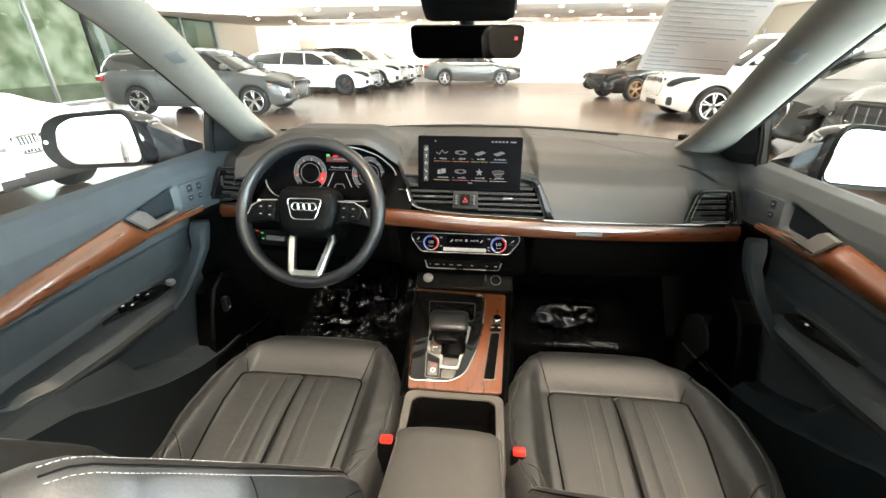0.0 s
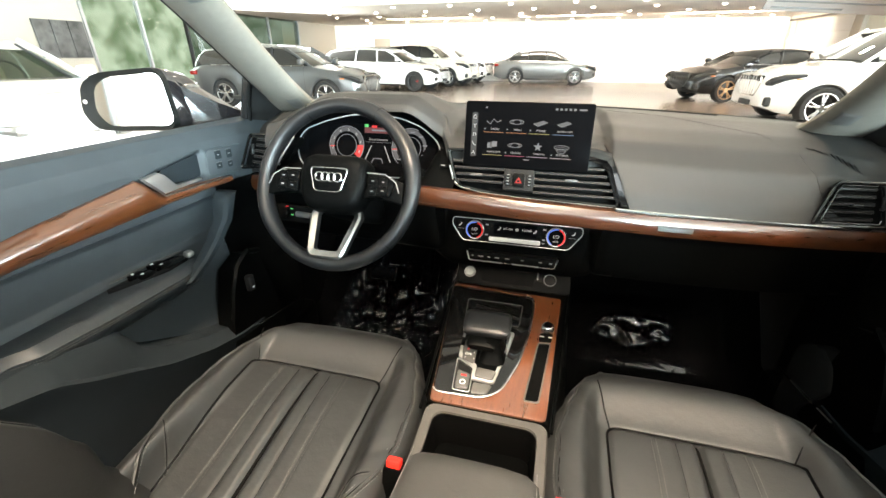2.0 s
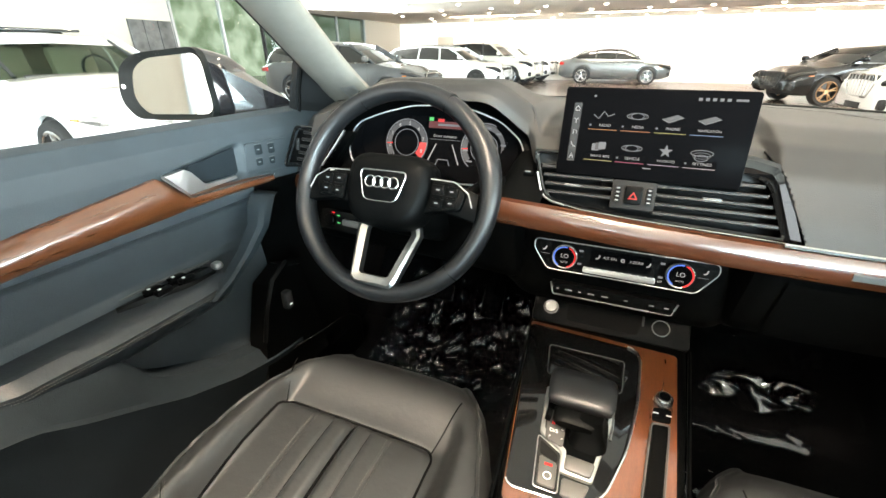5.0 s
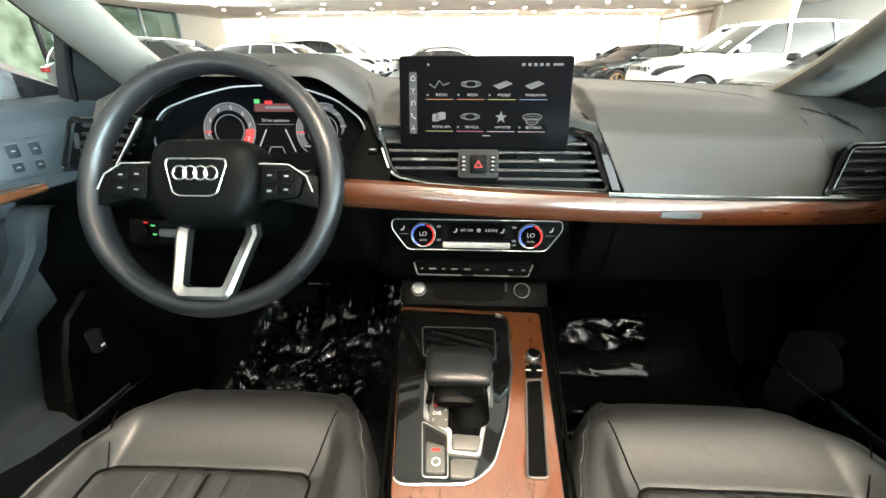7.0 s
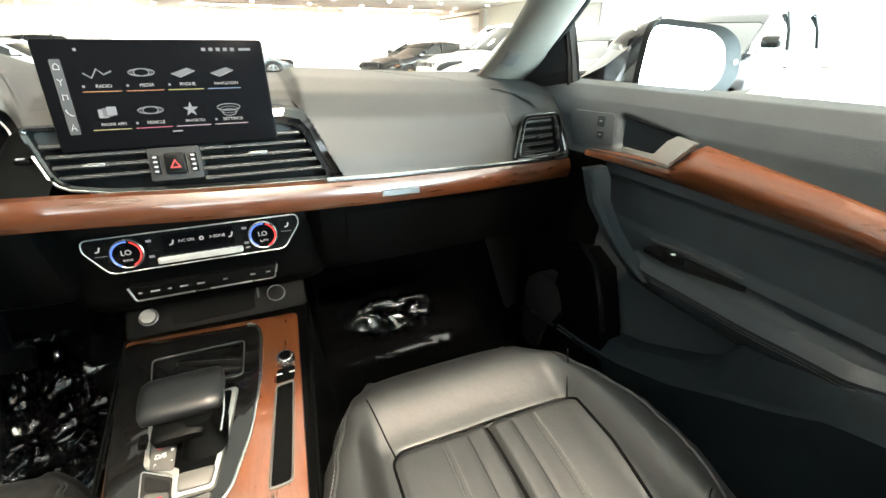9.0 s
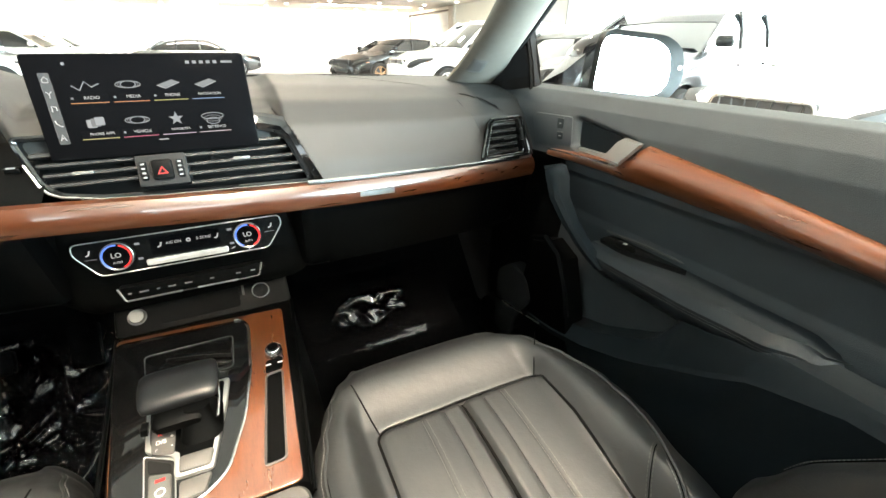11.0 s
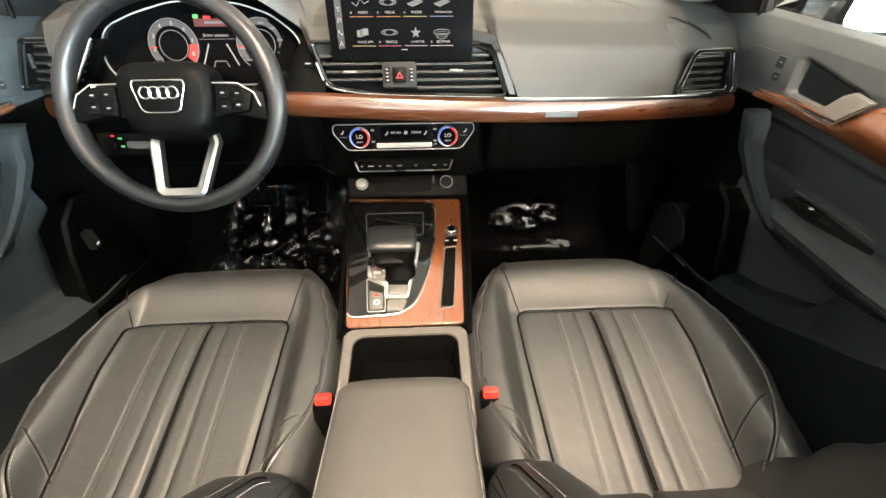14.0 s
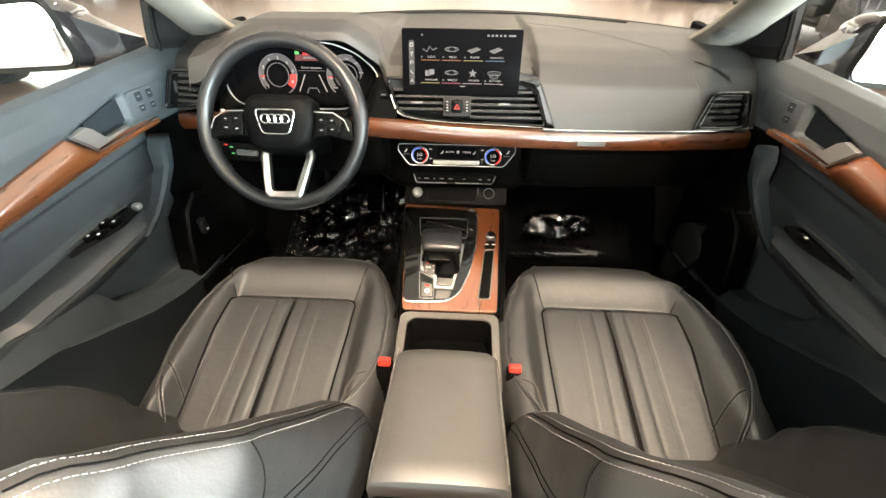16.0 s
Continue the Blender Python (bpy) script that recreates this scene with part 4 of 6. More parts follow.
part("face_plate", loft([[FCL(x * .985, y * .975, -.004) for x, y in cl_out], [FCL(x, y, .001) for x, y in cl_out], [FCL(x + math.copysign(.012, x), y * 1.12, .003) for x, y in cl_out], [FCL(x * 1.16, y * 1.42, -.002) for x, y in cl_out]], caps=False), PLASTIC, cluster, "black instrument surround")
part("funnel", loft([[FCL(x * .985, y * .975, -.004) for x, y in cl_out], [(CX + x * .93, 1.193 + .28 * y, 1.04 + y * .90) for x, y in cl_out], [(CX + x * .55, 1.206 + .28 * y, 1.04 + y * .55) for x, y in cl_out]], caps=False), SCREEN, cluster, "dark glass inside the surround")
part("chrome_outline", bezel(FCL, cl_out, .0016, .003), CLLINE, cluster, "thin chrome outline")
part("screen", slab(FSC, sc_out, -.01, .0), SCREEN, cluster, "dark instrument screen")


def fascia(u, v):
    x = lerp(-.60, -.142, u)
    zt = curve_at([(-.60, 1.035), (-.55, .985), (-.48, .972), (-.30, .975), (-.235, .992), (-.195, 1.05), (-.142, 1.03)], x)
    yt = 1.166 + .79 * (zt - 1.04) - .004
    return (x, lerp(ty(x) + .008, yt, v), lerp(tz(x), zt, v))


part("fascia", grid(fascia, 40, 4, thick=.004), PLASTIC, cluster, "black panel below the instruments")
sbp = Vector(fascia(.925, .55))
part("side_button", boxed(sbp + Vector((0, -.002, .002)), (.018, .010, .008), .002), PLASTIC, cluster)
part("side_button_mark", boxed(sbp + Vector((0, -.006, .006)), (.009, .004, .002)), DIMPRINT, cluster)
for s, lab in ((-1, "tachometer"), (1, "speedometer")):
    x = s * .088
    g = part("gauge_face", cyl(FSC, x, 0, .05, .0, .0012, 32), SCREEN, cluster, "round dial with red arc")
    part("dial_ring", ringbar(FSC, x, 0, .049, .0012, .0015), G_ON, g)
    part("inner_ring", ringbar(FSC, x, 0, .028, .0009, .0015), G_ON, g)
    part("dial_band", loft([[FSC(x + r * math.cos(radians(a)), r * math.sin(radians(a)), .0016) for a in range(-40, 221, 10)] for r in (.036, .047)], closed=False), DIM_ON, g)
    if s < 0:
        part("red_arc", loft([[FSC(x + r * math.cos(radians(a)), r * math.sin(radians(a)), .0022) for a in range(-42, 8, 5)] for r in (.031, .048)], closed=False), R_ON, g, "red warning arc")
    for k in range(8):
        a = radians(225 - k * 270 / 7.6)
        if s < 0:
            text(FSC, str(k + 1), x + .040 * math.cos(a), .040 * math.sin(a), .011, W_ON, g, z=.0024)
        else:
            bar(FSC, x + .040 * math.cos(a), .040 * math.sin(a), .011, .0035, G_ON, g, "numeral_bar", z=.0024)
    part("needle_mark", tube([FSC(x - .047, -.004, .0025), FSC(x - .034, -.003, .0025)], .0012, 5), R_ON, g)
    bar(FSC, x, .006, .024, .0016, W_ON, g)
text(FSC, "P", -.088, -.016, .014, W_ON, cluster)
text(FSC, "Driver assistance", 0, .018, .0075, W_ON, cluster)
bar(FSC, 0, .011, .07, .0008, G_ON, cluster)
bar(FSC, .006, .041, .09, .014, R_ON, cluster, "message_bar", z=.0004).active_material = glow("dim red banner", (0.5, 0.08, 0.08), 0.25)
bar(FSC, .012, .041, .06, .004, G_ON, cluster, "message_text", z=.001)
bar(FSC, -.034, .052, .010, .007, N_ON, cluster, "green_telltale")
bar(FSC, -.012, .05, .014, .006, R_ON, cluster, "red_telltale")
for s in (-1, 1):
    part("lane_mark", tube([FSC(s * .018, .002, .001), FSC(s * .036, -.038, .001)], .0012, 5), W_ON, cluster)
part("car_glyph", tube([FSC(-.016, -.042, .001), FSC(-.011, -.03, .001), FSC(.011, -.03, .001), FSC(.016, -.042, .001)], .0011, 5), G_ON, cluster)
bar(FSC, .032, -.047, .022, .004, W_ON, cluster, "odometer_bar"), bar(FSC, .036, -.054, .01, .003, W_ON, cluster, "odometer_bar")


# ---- air vents ----
def vent(name, F, outline, slats, parent_label, tab=True, frame_w=.006, fm=PIANO):
    """An outline with a dark well, horizontal slats and a slider; outline in the frame F."""
    v = thing(name, F(0, 0, -.02), parent_label, "air vent")
    part("well", slab(F, outline, -.045, -.03), PLASTIC, v)
    part("surround", tube([F(x, y, 0) for x, y in outline], frame_w, 6, loop=True, up=F.n), fm, v, "gloss black surround")
    for (x0, x1, y) in slats:
        part("slat", loft([[F(x, y + a, b) for a, b in ((.0035, -.003), (.002, .0), (-.002, .0), (-.003, -.004), (-.001, -.024), (.002, -.026))] for x in (x0, x1)]), SLAT, v)
    return v


FV = Face((.018, 1.097, 1.003), (1, 0, 0), (0, .36, 1))
vo = rounded([(-.184, .060), (.118, .055), (.150, .047), (.164, .033), (.192, -.041), (.10, -.038), (-.02, -.034), (-.10, -.029), (-.146, -.021), (-.163, -.006)], .010, 3)
sl = []
for k in range(5):
    y = .036 - k * .0142
    if k < 4:
        sl.append((-.170 + .0045 * k, -.052, y))
    sl.append((.014, .155 + .007 * k, y - .002))
cv = vent("center_air_vent", FV, vo, sl, "wide center air vents with gloss black surround", frame_w=.004)
part("chrome_edge", tube([FV(x, y, .005) for x, y in ((-.176, .024), (-.165, -.008), (-.158, -.017), (-.146, -.0235), (-.10, -.0325), (-.02, -.0375), (.10, -.0415), (.192, -.0445))], .0019, 6), CHROME, cv, "chrome lower edge")
part("side_trim", tube([FV(x, y, -.004) for x, y in ((.100, .064), (.132, .063), (.160, .056), (.177, .041), (.210, -.046))], .0145, 8), PIANO, cv, "black side trim")
part("back_panel", slab(FV, scale_out(vo, 1.03, 1.06), -.055, -.046), PIANO, cv)
part("outer_frame", loft([[FV(x, y, z) for x, y in scale_out(vo, k, q)] for k, q, z in ((1.04, 1.11, -.05), (1.035, 1.10, -.008), (1.02, 1.05, .002), (1.0, 1.0, -.002), (.98, .97, -.03))], caps=False), PIANO, cv, "gloss black frame")
for x in (-.121, .085):
    part("slider", slab(FV, rrect(.026, .0045, .0015, 2), -.01, .004, .001, at=(x + .006, .0075)), BUTTONGREY, cv, "chrome vent slider")
hz = thing("hazard_switch", FV(-.017, -.006, 0), "red triangle hazard switch between two vent thumbwheels", "switch")
part("housing", slab(FV, rrect(.066, .046, .003, 2), -.03, .004, .0015, at=(-.019, .001)), GRIP, hz)
part("button", slab(FV, rrect(.027, .03, .004, 2), .0, .0085, .002, at=(-.019, .001)), PLASTIC, hz)
part("red_triangle", loft([[FV(-.019 + x * .8, -.001 + y * .8, .0088) for x, y in q] for q in (((-.009, -.006), (.009, -.006), (0, .009)), ((-.0055, -.004), (.0055, -.004), (0, .005)))], caps=False), R_ON, hz, "red warning triangle")
for s in (-1, 1):
    w = part("thumbwheel", slab(FV, rrect(.008, .026, .002, 2), .0, .009, .002, at=(-.019 + s * .0235, .001)), PLASTIC, hz)
    for k in range(4):
        bar(FV, -.019 + s * .0235, -.009 + k * .0065, .005, .0025, DIMPRINT, w, "grip_mark", z=.0094)
for s in (-1, 1):
    if s < 0:
        FS = Face((-.64, 1.104, 1.028), (1, -.16, 0), (0, .25, 1))
        o = rounded([(-.086, -.046), (.03, -.030), (.088, .048), (-.056, .042)], .010, 3)
    else:
        FS = Face((.638, 1.127, .990), (1, .12, 0), (0, .25, 1))
        o = rounded([(-.072, -.040), (.066, -.040), (.048, .044), (-.040, .044)], .010, 3)
    ys = [.032 - .0145 * k for k in range(6)]
    q = vent("side_air_vent", FS, o, [(-.036 - .006 * k if s > 0 else -.032 - .004 * k, .030 + .001 * k if s > 0 else .062 - .009 * k, y) for k, y in enumerate(ys)], "side air vent with angled slats", frame_w=.0035)
    # black sheet set before the well as the shade between the slats
    part("backing", slab(FS, [(x * .96, y * .94) for x, y in o], -.012, -.0075), RECESSBLACK, q, "black sheet for the shade between the slats")
    if s < 0:
        part("chrome_slash", tube([FS(.036, -.030, .004), FS(.092, .046, .004)], .0042, 6, flat=.5), CLLINE, q, "bright slanted edge")
    part("inner_frame" if s > 0 else "outline", tube([FS(x * (.78 if s > 0 else 1.02) + (-.004 if s > 0 else .004), y * .86, .002) for x, y in o], .0016, 5, loop=True), PIANO, q, "thin gloss inner frame")
    part("slider", slab(FS, rrect(.020, .0045, .0015, 2), -.01, .005, .001), SLAT, q)
    part("thumbwheel", slab(FS, rrect(.006, .026, .002, 2), .0, .006, .002, at=(s * .043, .006)), SLAT, q)
    # demister grille on the dash top
    g = thing("demister_grille", (s * .61, 1.20, pad_z(s * .61, 1.20)), "slotted side window demister grille", "air vent")
    for k in range(9):
        x, y = s * lerp(.578, .652, k / 8), lerp(1.222, 1.190, k / 8)
        a, b = Vector((x - s * .004, y + .007, pad_z(x - s * .004, y + .007) + .0012)), Vector((x + s * .003, y - .007, pad_z(x + s * .003, y - .007) + .0012))
        part("slot", tube([a, a.lerp(b, .5), b], [.0022, .0016, .0006], 5, flat=.4), PLASTIC, g)

# ---- touchscreen ----
disp = thing("touchscreen", (.008, 1.12, 1.02), "freestanding black touchscreen showing a menu of eight tiles", "touchscreen")
FT = Face((.006, 1.113, 1.0960), (1, -.02, 0), (0, .18, 1))
part("housing", slab(FT, rrect(.268, .138, .005, 3), -.016, .0, .0015), PLASTIC, disp)
part("glass_front", slab(FT, rrect(.266, .136, .004, 3), .0003, .0016, .0006), SCREEN, disp, "gloss black display glass")
part("stand", boxed(FT(0, -.05, -.03), (.12, .05, .07), .01), PLASTIC, disp)
tiles = (("RADIO", O_ON, 0), ("MEDIA", O_ON, 1), ("PHONE", Y_ON, 2), ("NAVIGATION", B_ON, 3), ("PHONE APPS", Y_ON, 4), ("VEHICLE", R_ON, 5), ("FAVORITES", G_ON, 6), ("SETTINGS", W_ON, 7))
LINE_ON = [glow("tile line", c, .45) for c in ((1, .4, .1), (1, .35, .1), (.8, .75, .2), (.3, .5, .9), (.9, .8, .3), (.9, .15, .3), (.9, .7, .9), (.95, .8, .85))]
for s, mt, k in tiles:
    cx, cy = -.070 + (k % 4) * .0485, .022 - (k // 4) * .048
    tl = part("menu_tile", slab(FT, rrect(.044, .012, .001, 1), .0017, .0019, at=(cx, cy - .011)), SCREEN, disp)
    text(FT, s, cx + .003, cy - .010, .0058 if len(s) < 9 else .0050, W_ON, tl, z=.0024)
    bar(FT, cx - .019, cy - .010, .0028, .0028, G_ON, tl, "glyph", z=.0024) if len(s) < 9 else None
    bar(FT, cx, cy - .0165, .043, .0009, mt, tl, "tile_line", z=.0024).active_material = LINE_ON[k]
    # plain icons
    if k == 0:
        pts = [(-.016, .006), (-.008, .0), (-.001, .011), (.006, .004), (.015, .008)]
        part("wave_icon", tube([FT(cx + a, cy + b, .0024) for a, b in pts], .0009, 5), G_ON, tl)
    elif k in (1, 5, 7):
        for q in range(3):
            part("oval_icon", tube([FT(cx + (.015 - .003 * q) * math.cos(t), cy + .006 + .0045 * math.sin(t) - .0035 * q * (k == 7), .0024) for t in (2 * math.pi * j / 20 for j in range(20))], .0006, 5, loop=True), G_ON if q != 1 else DIM_ON, tl)
    elif k in (2, 3):
        part("slab_icon", slab(FT, [(-.014, .004), (.006, .011), (.015, .007), (-.004, -.001)], .0019, .0023, at=(cx, cy)), DIM_ON, tl)
        part("slab_edge", tube([FT(cx + a, cy + b, .0024) for a, b in ((-.014, .004), (-.004, -.001), (.015, .007))], .0006, 5), G_ON, tl)
    elif k == 4:
        for q in range(3):
            part("card_icon", slab(FT, rrect(.011, .011, .001, 1), .0018 + q * .0002, .002 + q * .0002, at=(cx - .006 + q * .005, cy + .004 + q * .0015)), (G_ON, DIM_ON, G_ON)[q], tl)
    else:
        st = [((.010 if j % 2 == 0 else .004) * math.sin(j * math.pi / 5), (.010 if j % 2 == 0 else .004) * math.cos(j * math.pi / 5) + .005) for j in range(10)]
        part("star_icon", slab(FT, st, .0018, .0023, at=(cx, cy)), G_ON, tl)
part("side_bar", slab(FT, rrect(.012, .092, .001, 1), .0017, .0019, at=(-.112, -.001)), glow("grey side bar", (.35, .35, .38), .018), disp)
side_icons = (
    [(-.003, -.003), (-.003, .001), (0, .004), (.003, .001), (.003, -.003), (-.003, -.003)],
    [(0, -.004), (0, .001), (-.003, .004), (0, .001), (.003, .004)],
    [(-.002, -.003), (-.002, .004), (.003, .003), (.003, -.002)],
    [(-.003, .004), (-.002, .0), (.001, -.003), (.004, -.004)],
    [(-.003, -.004), (0, .004), (.003, -.004), (.0015, -.001), (-.0015, -.001)],
)
for k, line in enumerate(side_icons):
    part("side_icon", tube([FT(-.112 + a, .036 - k * .0185 + b, .0024) for a, b in line], .0006, 5), W_ON, disp)
for k in range(5):
    bar(FT, .058 + k * .009, .056, .005, .004, G_ON, disp, "status_glyph", z=.0022)
bar(FT, .110, .056, .015, .003, G_ON, disp, "clock_bar", z=.0022)
part("dot_mark", cyl(FT, -.088, .056, .002, .0017, .0022, 10), G_ON, disp)
bar(FT, .005, -.049, .012, .0012, W_ON, disp, "page_mark", z=.0022)

# ---- climate panel ----
FC = Face((0, 1.098, .876), (1, 0, 0), (0, .22, 1))
clim = thing("climate_panel", FC(0, 0), "black climate panel with two lit temperature dials", "climate control")
co = rounded([(-.148, .028), (.148, .028), (.150, .012), (.122, -.026), (-.122, -.026), (-.150, .012)], .008, 3)
part("panel", slab(FC, co, -.02, .002), PLASTIC, clim)
part("chrome_outline", bezel(FC, co, .0009, .003), SILVER, clim, "thin chrome outline")
part("display", slab(FC, rrect(.098, .028, .002, 2), .002, .004, at=(0, .008)), SCREEN, clim, "black climate display")
part("rocker_bar", slab(FC, rrect(.118, .009, .002, 2), .002, .010, .002, at=(0, -.016)), SILVER, clim, "long bright rocker bar")
for k in range(9):
    bar(FC, -.05 + k * .0125, -.0105, .009, .0015, GREYPL, clim, "button_gap", z=.0075)
text(FC, "A/C ON", -.017, .010, .0062, W_ON, clim, z=.0046)
text(FC, "3-ZONE", .026, .010, .0062, W_ON, clim, z=.0046)
for x in (-.037, .045):
    part("seat_glyph", tube([FC(x + a, .009 + b, .0046) for a, b in ((.003, .004), (.001, -.002), (-.003, -.003))], .001, 5), W_ON, clim)
part("fan_glyph", ringbar(FC, .004, .010, .0025, .0009, .0046, 10), W_ON, clim)
for s in (-1, 1):
    kx = s * .0925
    kb = part("dial", cyl(FC, kx, .003, .0215, .0, .016, 32, .0200, .002), PLASTIC, clim, "black dial with a thin silver ring")
    part("dial_ring", ringbar(FC, kx, .003, .0208, .0009, .0150), CHROME, kb)
    part("dial_face", cyl(FC, kx, .003, .0165, .012, .0176, 28), SCREEN, kb)
    part("blue_arc", loft([[FC(kx + r * math.cos(radians(a)), .003 + r * math.sin(radians(a)), .0182) for a in range(80, 241, 10)] for r in (.0172, .0195)], closed=False), B_ON, kb, "blue light arc")
    part("red_arc", loft([[FC(kx + r * math.cos(radians(a)), .003 + r * math.sin(radians(a)), .0182) for a in range(-70, 71, 10)] for r in (.0172, .0195)], closed=False), R_ON, kb, "red light arc")
    text(FC, "LO", kx, .005, .0105, W_ON, kb, z=.0184)
    text(FC, "AUTO", kx, -.006, .0045, W_ON, kb, z=.0184)
    part("seat_glyph", tube([FC(s * .130 + a, .012 + b, .0046) for a, b in ((.003, .004), (.001, -.002), (-.003, -.003))], .001, 5), W_ON, clim)
    bar(FC, s * .128, .002, .016, .0006, G_ON, clim, z=.0035)
    for y in (.016, -.008):
        bar(FC, s * .066, y, .007, .0035, G_ON, clim, z=.004)
text(FC, "OFF", .066, -.016, .004, W_ON, clim, z=.004)
FR = Face((0, 1.100, .808), (1, 0, 0), (0, .10, 1))
row = thing("switch_row", FR(0, 0), "slim row of small switches with chrome lower edge", "switch panel")
ro = rounded([(-.112, .012), (.104, .012), (.098, -.010), (-.106, -.010)], .003, 2)
part("panel", slab(FR, ro, -.02, .004, .001), PLASTIC, row)
part("chrome_edge", tube([FR(x, y, .005) for x, y in ((-.112, .012), (-.1065, -.008), (-.104, -.011), (.094, -.011), (.0975, -.009), (.104, .012))], .0016, 6), CHROME, row)
for x, w in ((-.098, .006), (-.078, .016), (-.058, .006), (-.038, .014), (-.014, .014), (.022, .008), (.064, .010), (.088, .009)):
    bar(FR, x, .001, w * .8, .0026, DIMPRINT, row, "switch_glyph", z=.0048)
part("center_panel", loft([[(x, y, z) for y, z in ((1.106 + q, .93), (1.110 + q, .90), (1.114 + q, .85), (1.114 + q, .79 + q * .4), (1.13 + q, .765 + q * .4), (1.20, .765), (1.20, .93))] for x, q in ((-.235, .05), (-.20, .026), (-.175, .008), (-.155, 0), (.155, 0), (.175, .008), (.20, .026), (.235, .05))]), PLASTIC, dash, "black centre stack panel")

# ---- centre console ----
SL = .125


def cz(y):
    return .684 + SL * (y - .74)


FK = Face((0, .74, .684), (1, 0, 0), (0, 1, SL))
console = thing("center_console", (0, .9, .45), "center console with walnut and gloss black top", "console")
sec = lambda y, w, h: [(-w - .03, y, .36), (-w, y, h - .03), (-w + .004, y, h - .006), (-w + .012, y, h), (w - .012, y, h), (w - .004, y, h - .006), (w, y, h - .03), (w + .03, y, .36)]
part("side_body", loft([sec(.30, .118, .60), sec(.55, .112, .60), sec(.732, .112, .60), sec(.738, .114, cz(.74) - .004), sec(.95, .133, cz(.95) - .004), sec(1.10, .142, cz(1.1) - .004), sec(1.20, .142, .73)]), PLASTIC, console, "black console sides")
wo = rounded([(-.105, .0), (.103, .0), (.122, .345), (-.140, .355)], .010, 3)
part("wood_top", slab(FK, wo, -.01, .0, .002), WOODY, console, "glossy walnut surround")
po = rounded([(-.1045, .018), (-.010, .022), (.020, .046), (.044, .12), (.058, .21), (.062, .310), (.052, .335), (-.1395, .345)], .016, 4)
part("gloss_plate", slab(FK, po, -.004, .002, .001), PIANO, console, "gloss black selector plate")
part("chrome_outline", tube([FK(x, y, .0025) for x, y in po if x > -.1 or y < .03], .0024, 6), CHROME, console, "bright curved edge")
part("edge_strip_left", tube([FK(-.116, -.02, -.002), FK(-.14, .36, -.002)], .003, 6), PLASTIC, console)
part("edge_strip_right", tube([FK(.113, -.02, .0), FK(.142, .36, .0)], .003, 6), PLASTIC, console)
lid = rounded([(-.093, .296), (.036, .296), (.034, .222), (-.085, .226)], .008, 3)
part("tray_lid", slab(FK, lid, .002, .0035, .001), PIANO, console, "gloss black tray lid")
part("tray_edge", bezel(FK, lid, .0009, .0034), GREYPL, console)
so = rounded([(.062, .034), (.088, .035), (.103, .188), (.078, .185)], .006, 3)
# the deep slot's shade is laid on as a flat black slab
part("slot_shade", slab(FK, so, -.004, .0012), RECESSBLACK, console, "narrow key slot, its shade a flat black patch")
part("slot_rim", bezel(FK, so, .0018, .0015), GREYPL, console)
part("knob_plate", slab(FK, rounded([(.078, .190), (.104, .192), (.107, .218), (.081, .216)], .004, 3), .0, .0015), PLASTIC, console)
kn = part("volume_knob", cyl(FK, .095, .231, .0145, .0, .014, 24, .013, .002), CHROME, console, "round silver volume knob")
part("knob_top", cyl(FK, .095, .231, .0085, .013, .0148, 20), PLASTIC, kn)
for dx in (-.009, .009):
    bar(FK, .093 + dx, .205, .008, .002, WHITEPRINT, console, "skip_mark", z=.003)
# front shelf with start button
FH = Face((0, 1.128, .752), (1, 0, 0), (0, .75, .66))
part("front_shelf", slab(FH, rrect(.284, .075, .008, 3), -.03, .0, .003), PLASTIC, console, "black shelf below the switches")
# flat black patch on the shelf in place of the recess's shade
part("shelf_recess_shade", slab(FH, rrect(.13, .055, .006, 3), -.0, .001, at=(-.01, 0)), RECESSBLACK, console, "charging recess, its shade a flat black patch")
sb = part("start_button", cyl(FH, -.108, -.006, .0125, .0, .006, 28, .0118, .001), SPOKE, console, "round satin start button")
part("button_ring", ringbar(FH, -.108, -.006, .0138, .0010, .002), SPOKE, sb)
lg = part("power_socket", cyl(FH, .092, -.006, .0155, .0, .006, 28, .0145, .001), PLASTIC, console, "round capped power socket")
part("socket_ring", ringbar(FH, .092, -.006, .0146, .0010, .006), SPOKE, lg)
bar(FH, .062, .002, .004, .02, GREYPL, console, "usb_slot", z=.003)
# cup holder box
part("cup_tray_rim", loft([[FK(x, y, z) for x, y in o] for o, z in ((rrect(.216, .190, .02), -.12), (rrect(.216, .190, .02), -.004), (rrect(.210, .184, .018), .0), (rrect(.182, .160, .02), .0), (rrect(.179, .157, .02), -.004)) for o in [[(a, b - .098) for a, b in o]]], caps=False), FRAMEGREY, console, "grey cup holder frame")
part("cup_tray_wall", loft([[FK(x, y - .098, z) for x, y in o] for o, z in ((rrect(.179, .157, .02), -.004), (rrect(.170, .148, .02), -.03), (rrect(.168, .146, .02), -.098))], caps=False), RECESSBLACK, console, "black cup holder well")
part("cup_tray_floor", slab(FK, [(a, b - .098) for a, b in rrect(.17, .15, .02)], -.10, -.094), RECESSBLACK, console)
part("cup_deck", slab(FK, [(a, b - .128) for a, b in rrect(.166, .086, .012)], -.05, -.036, .002), SLAT, console, "dark deck round the cups")
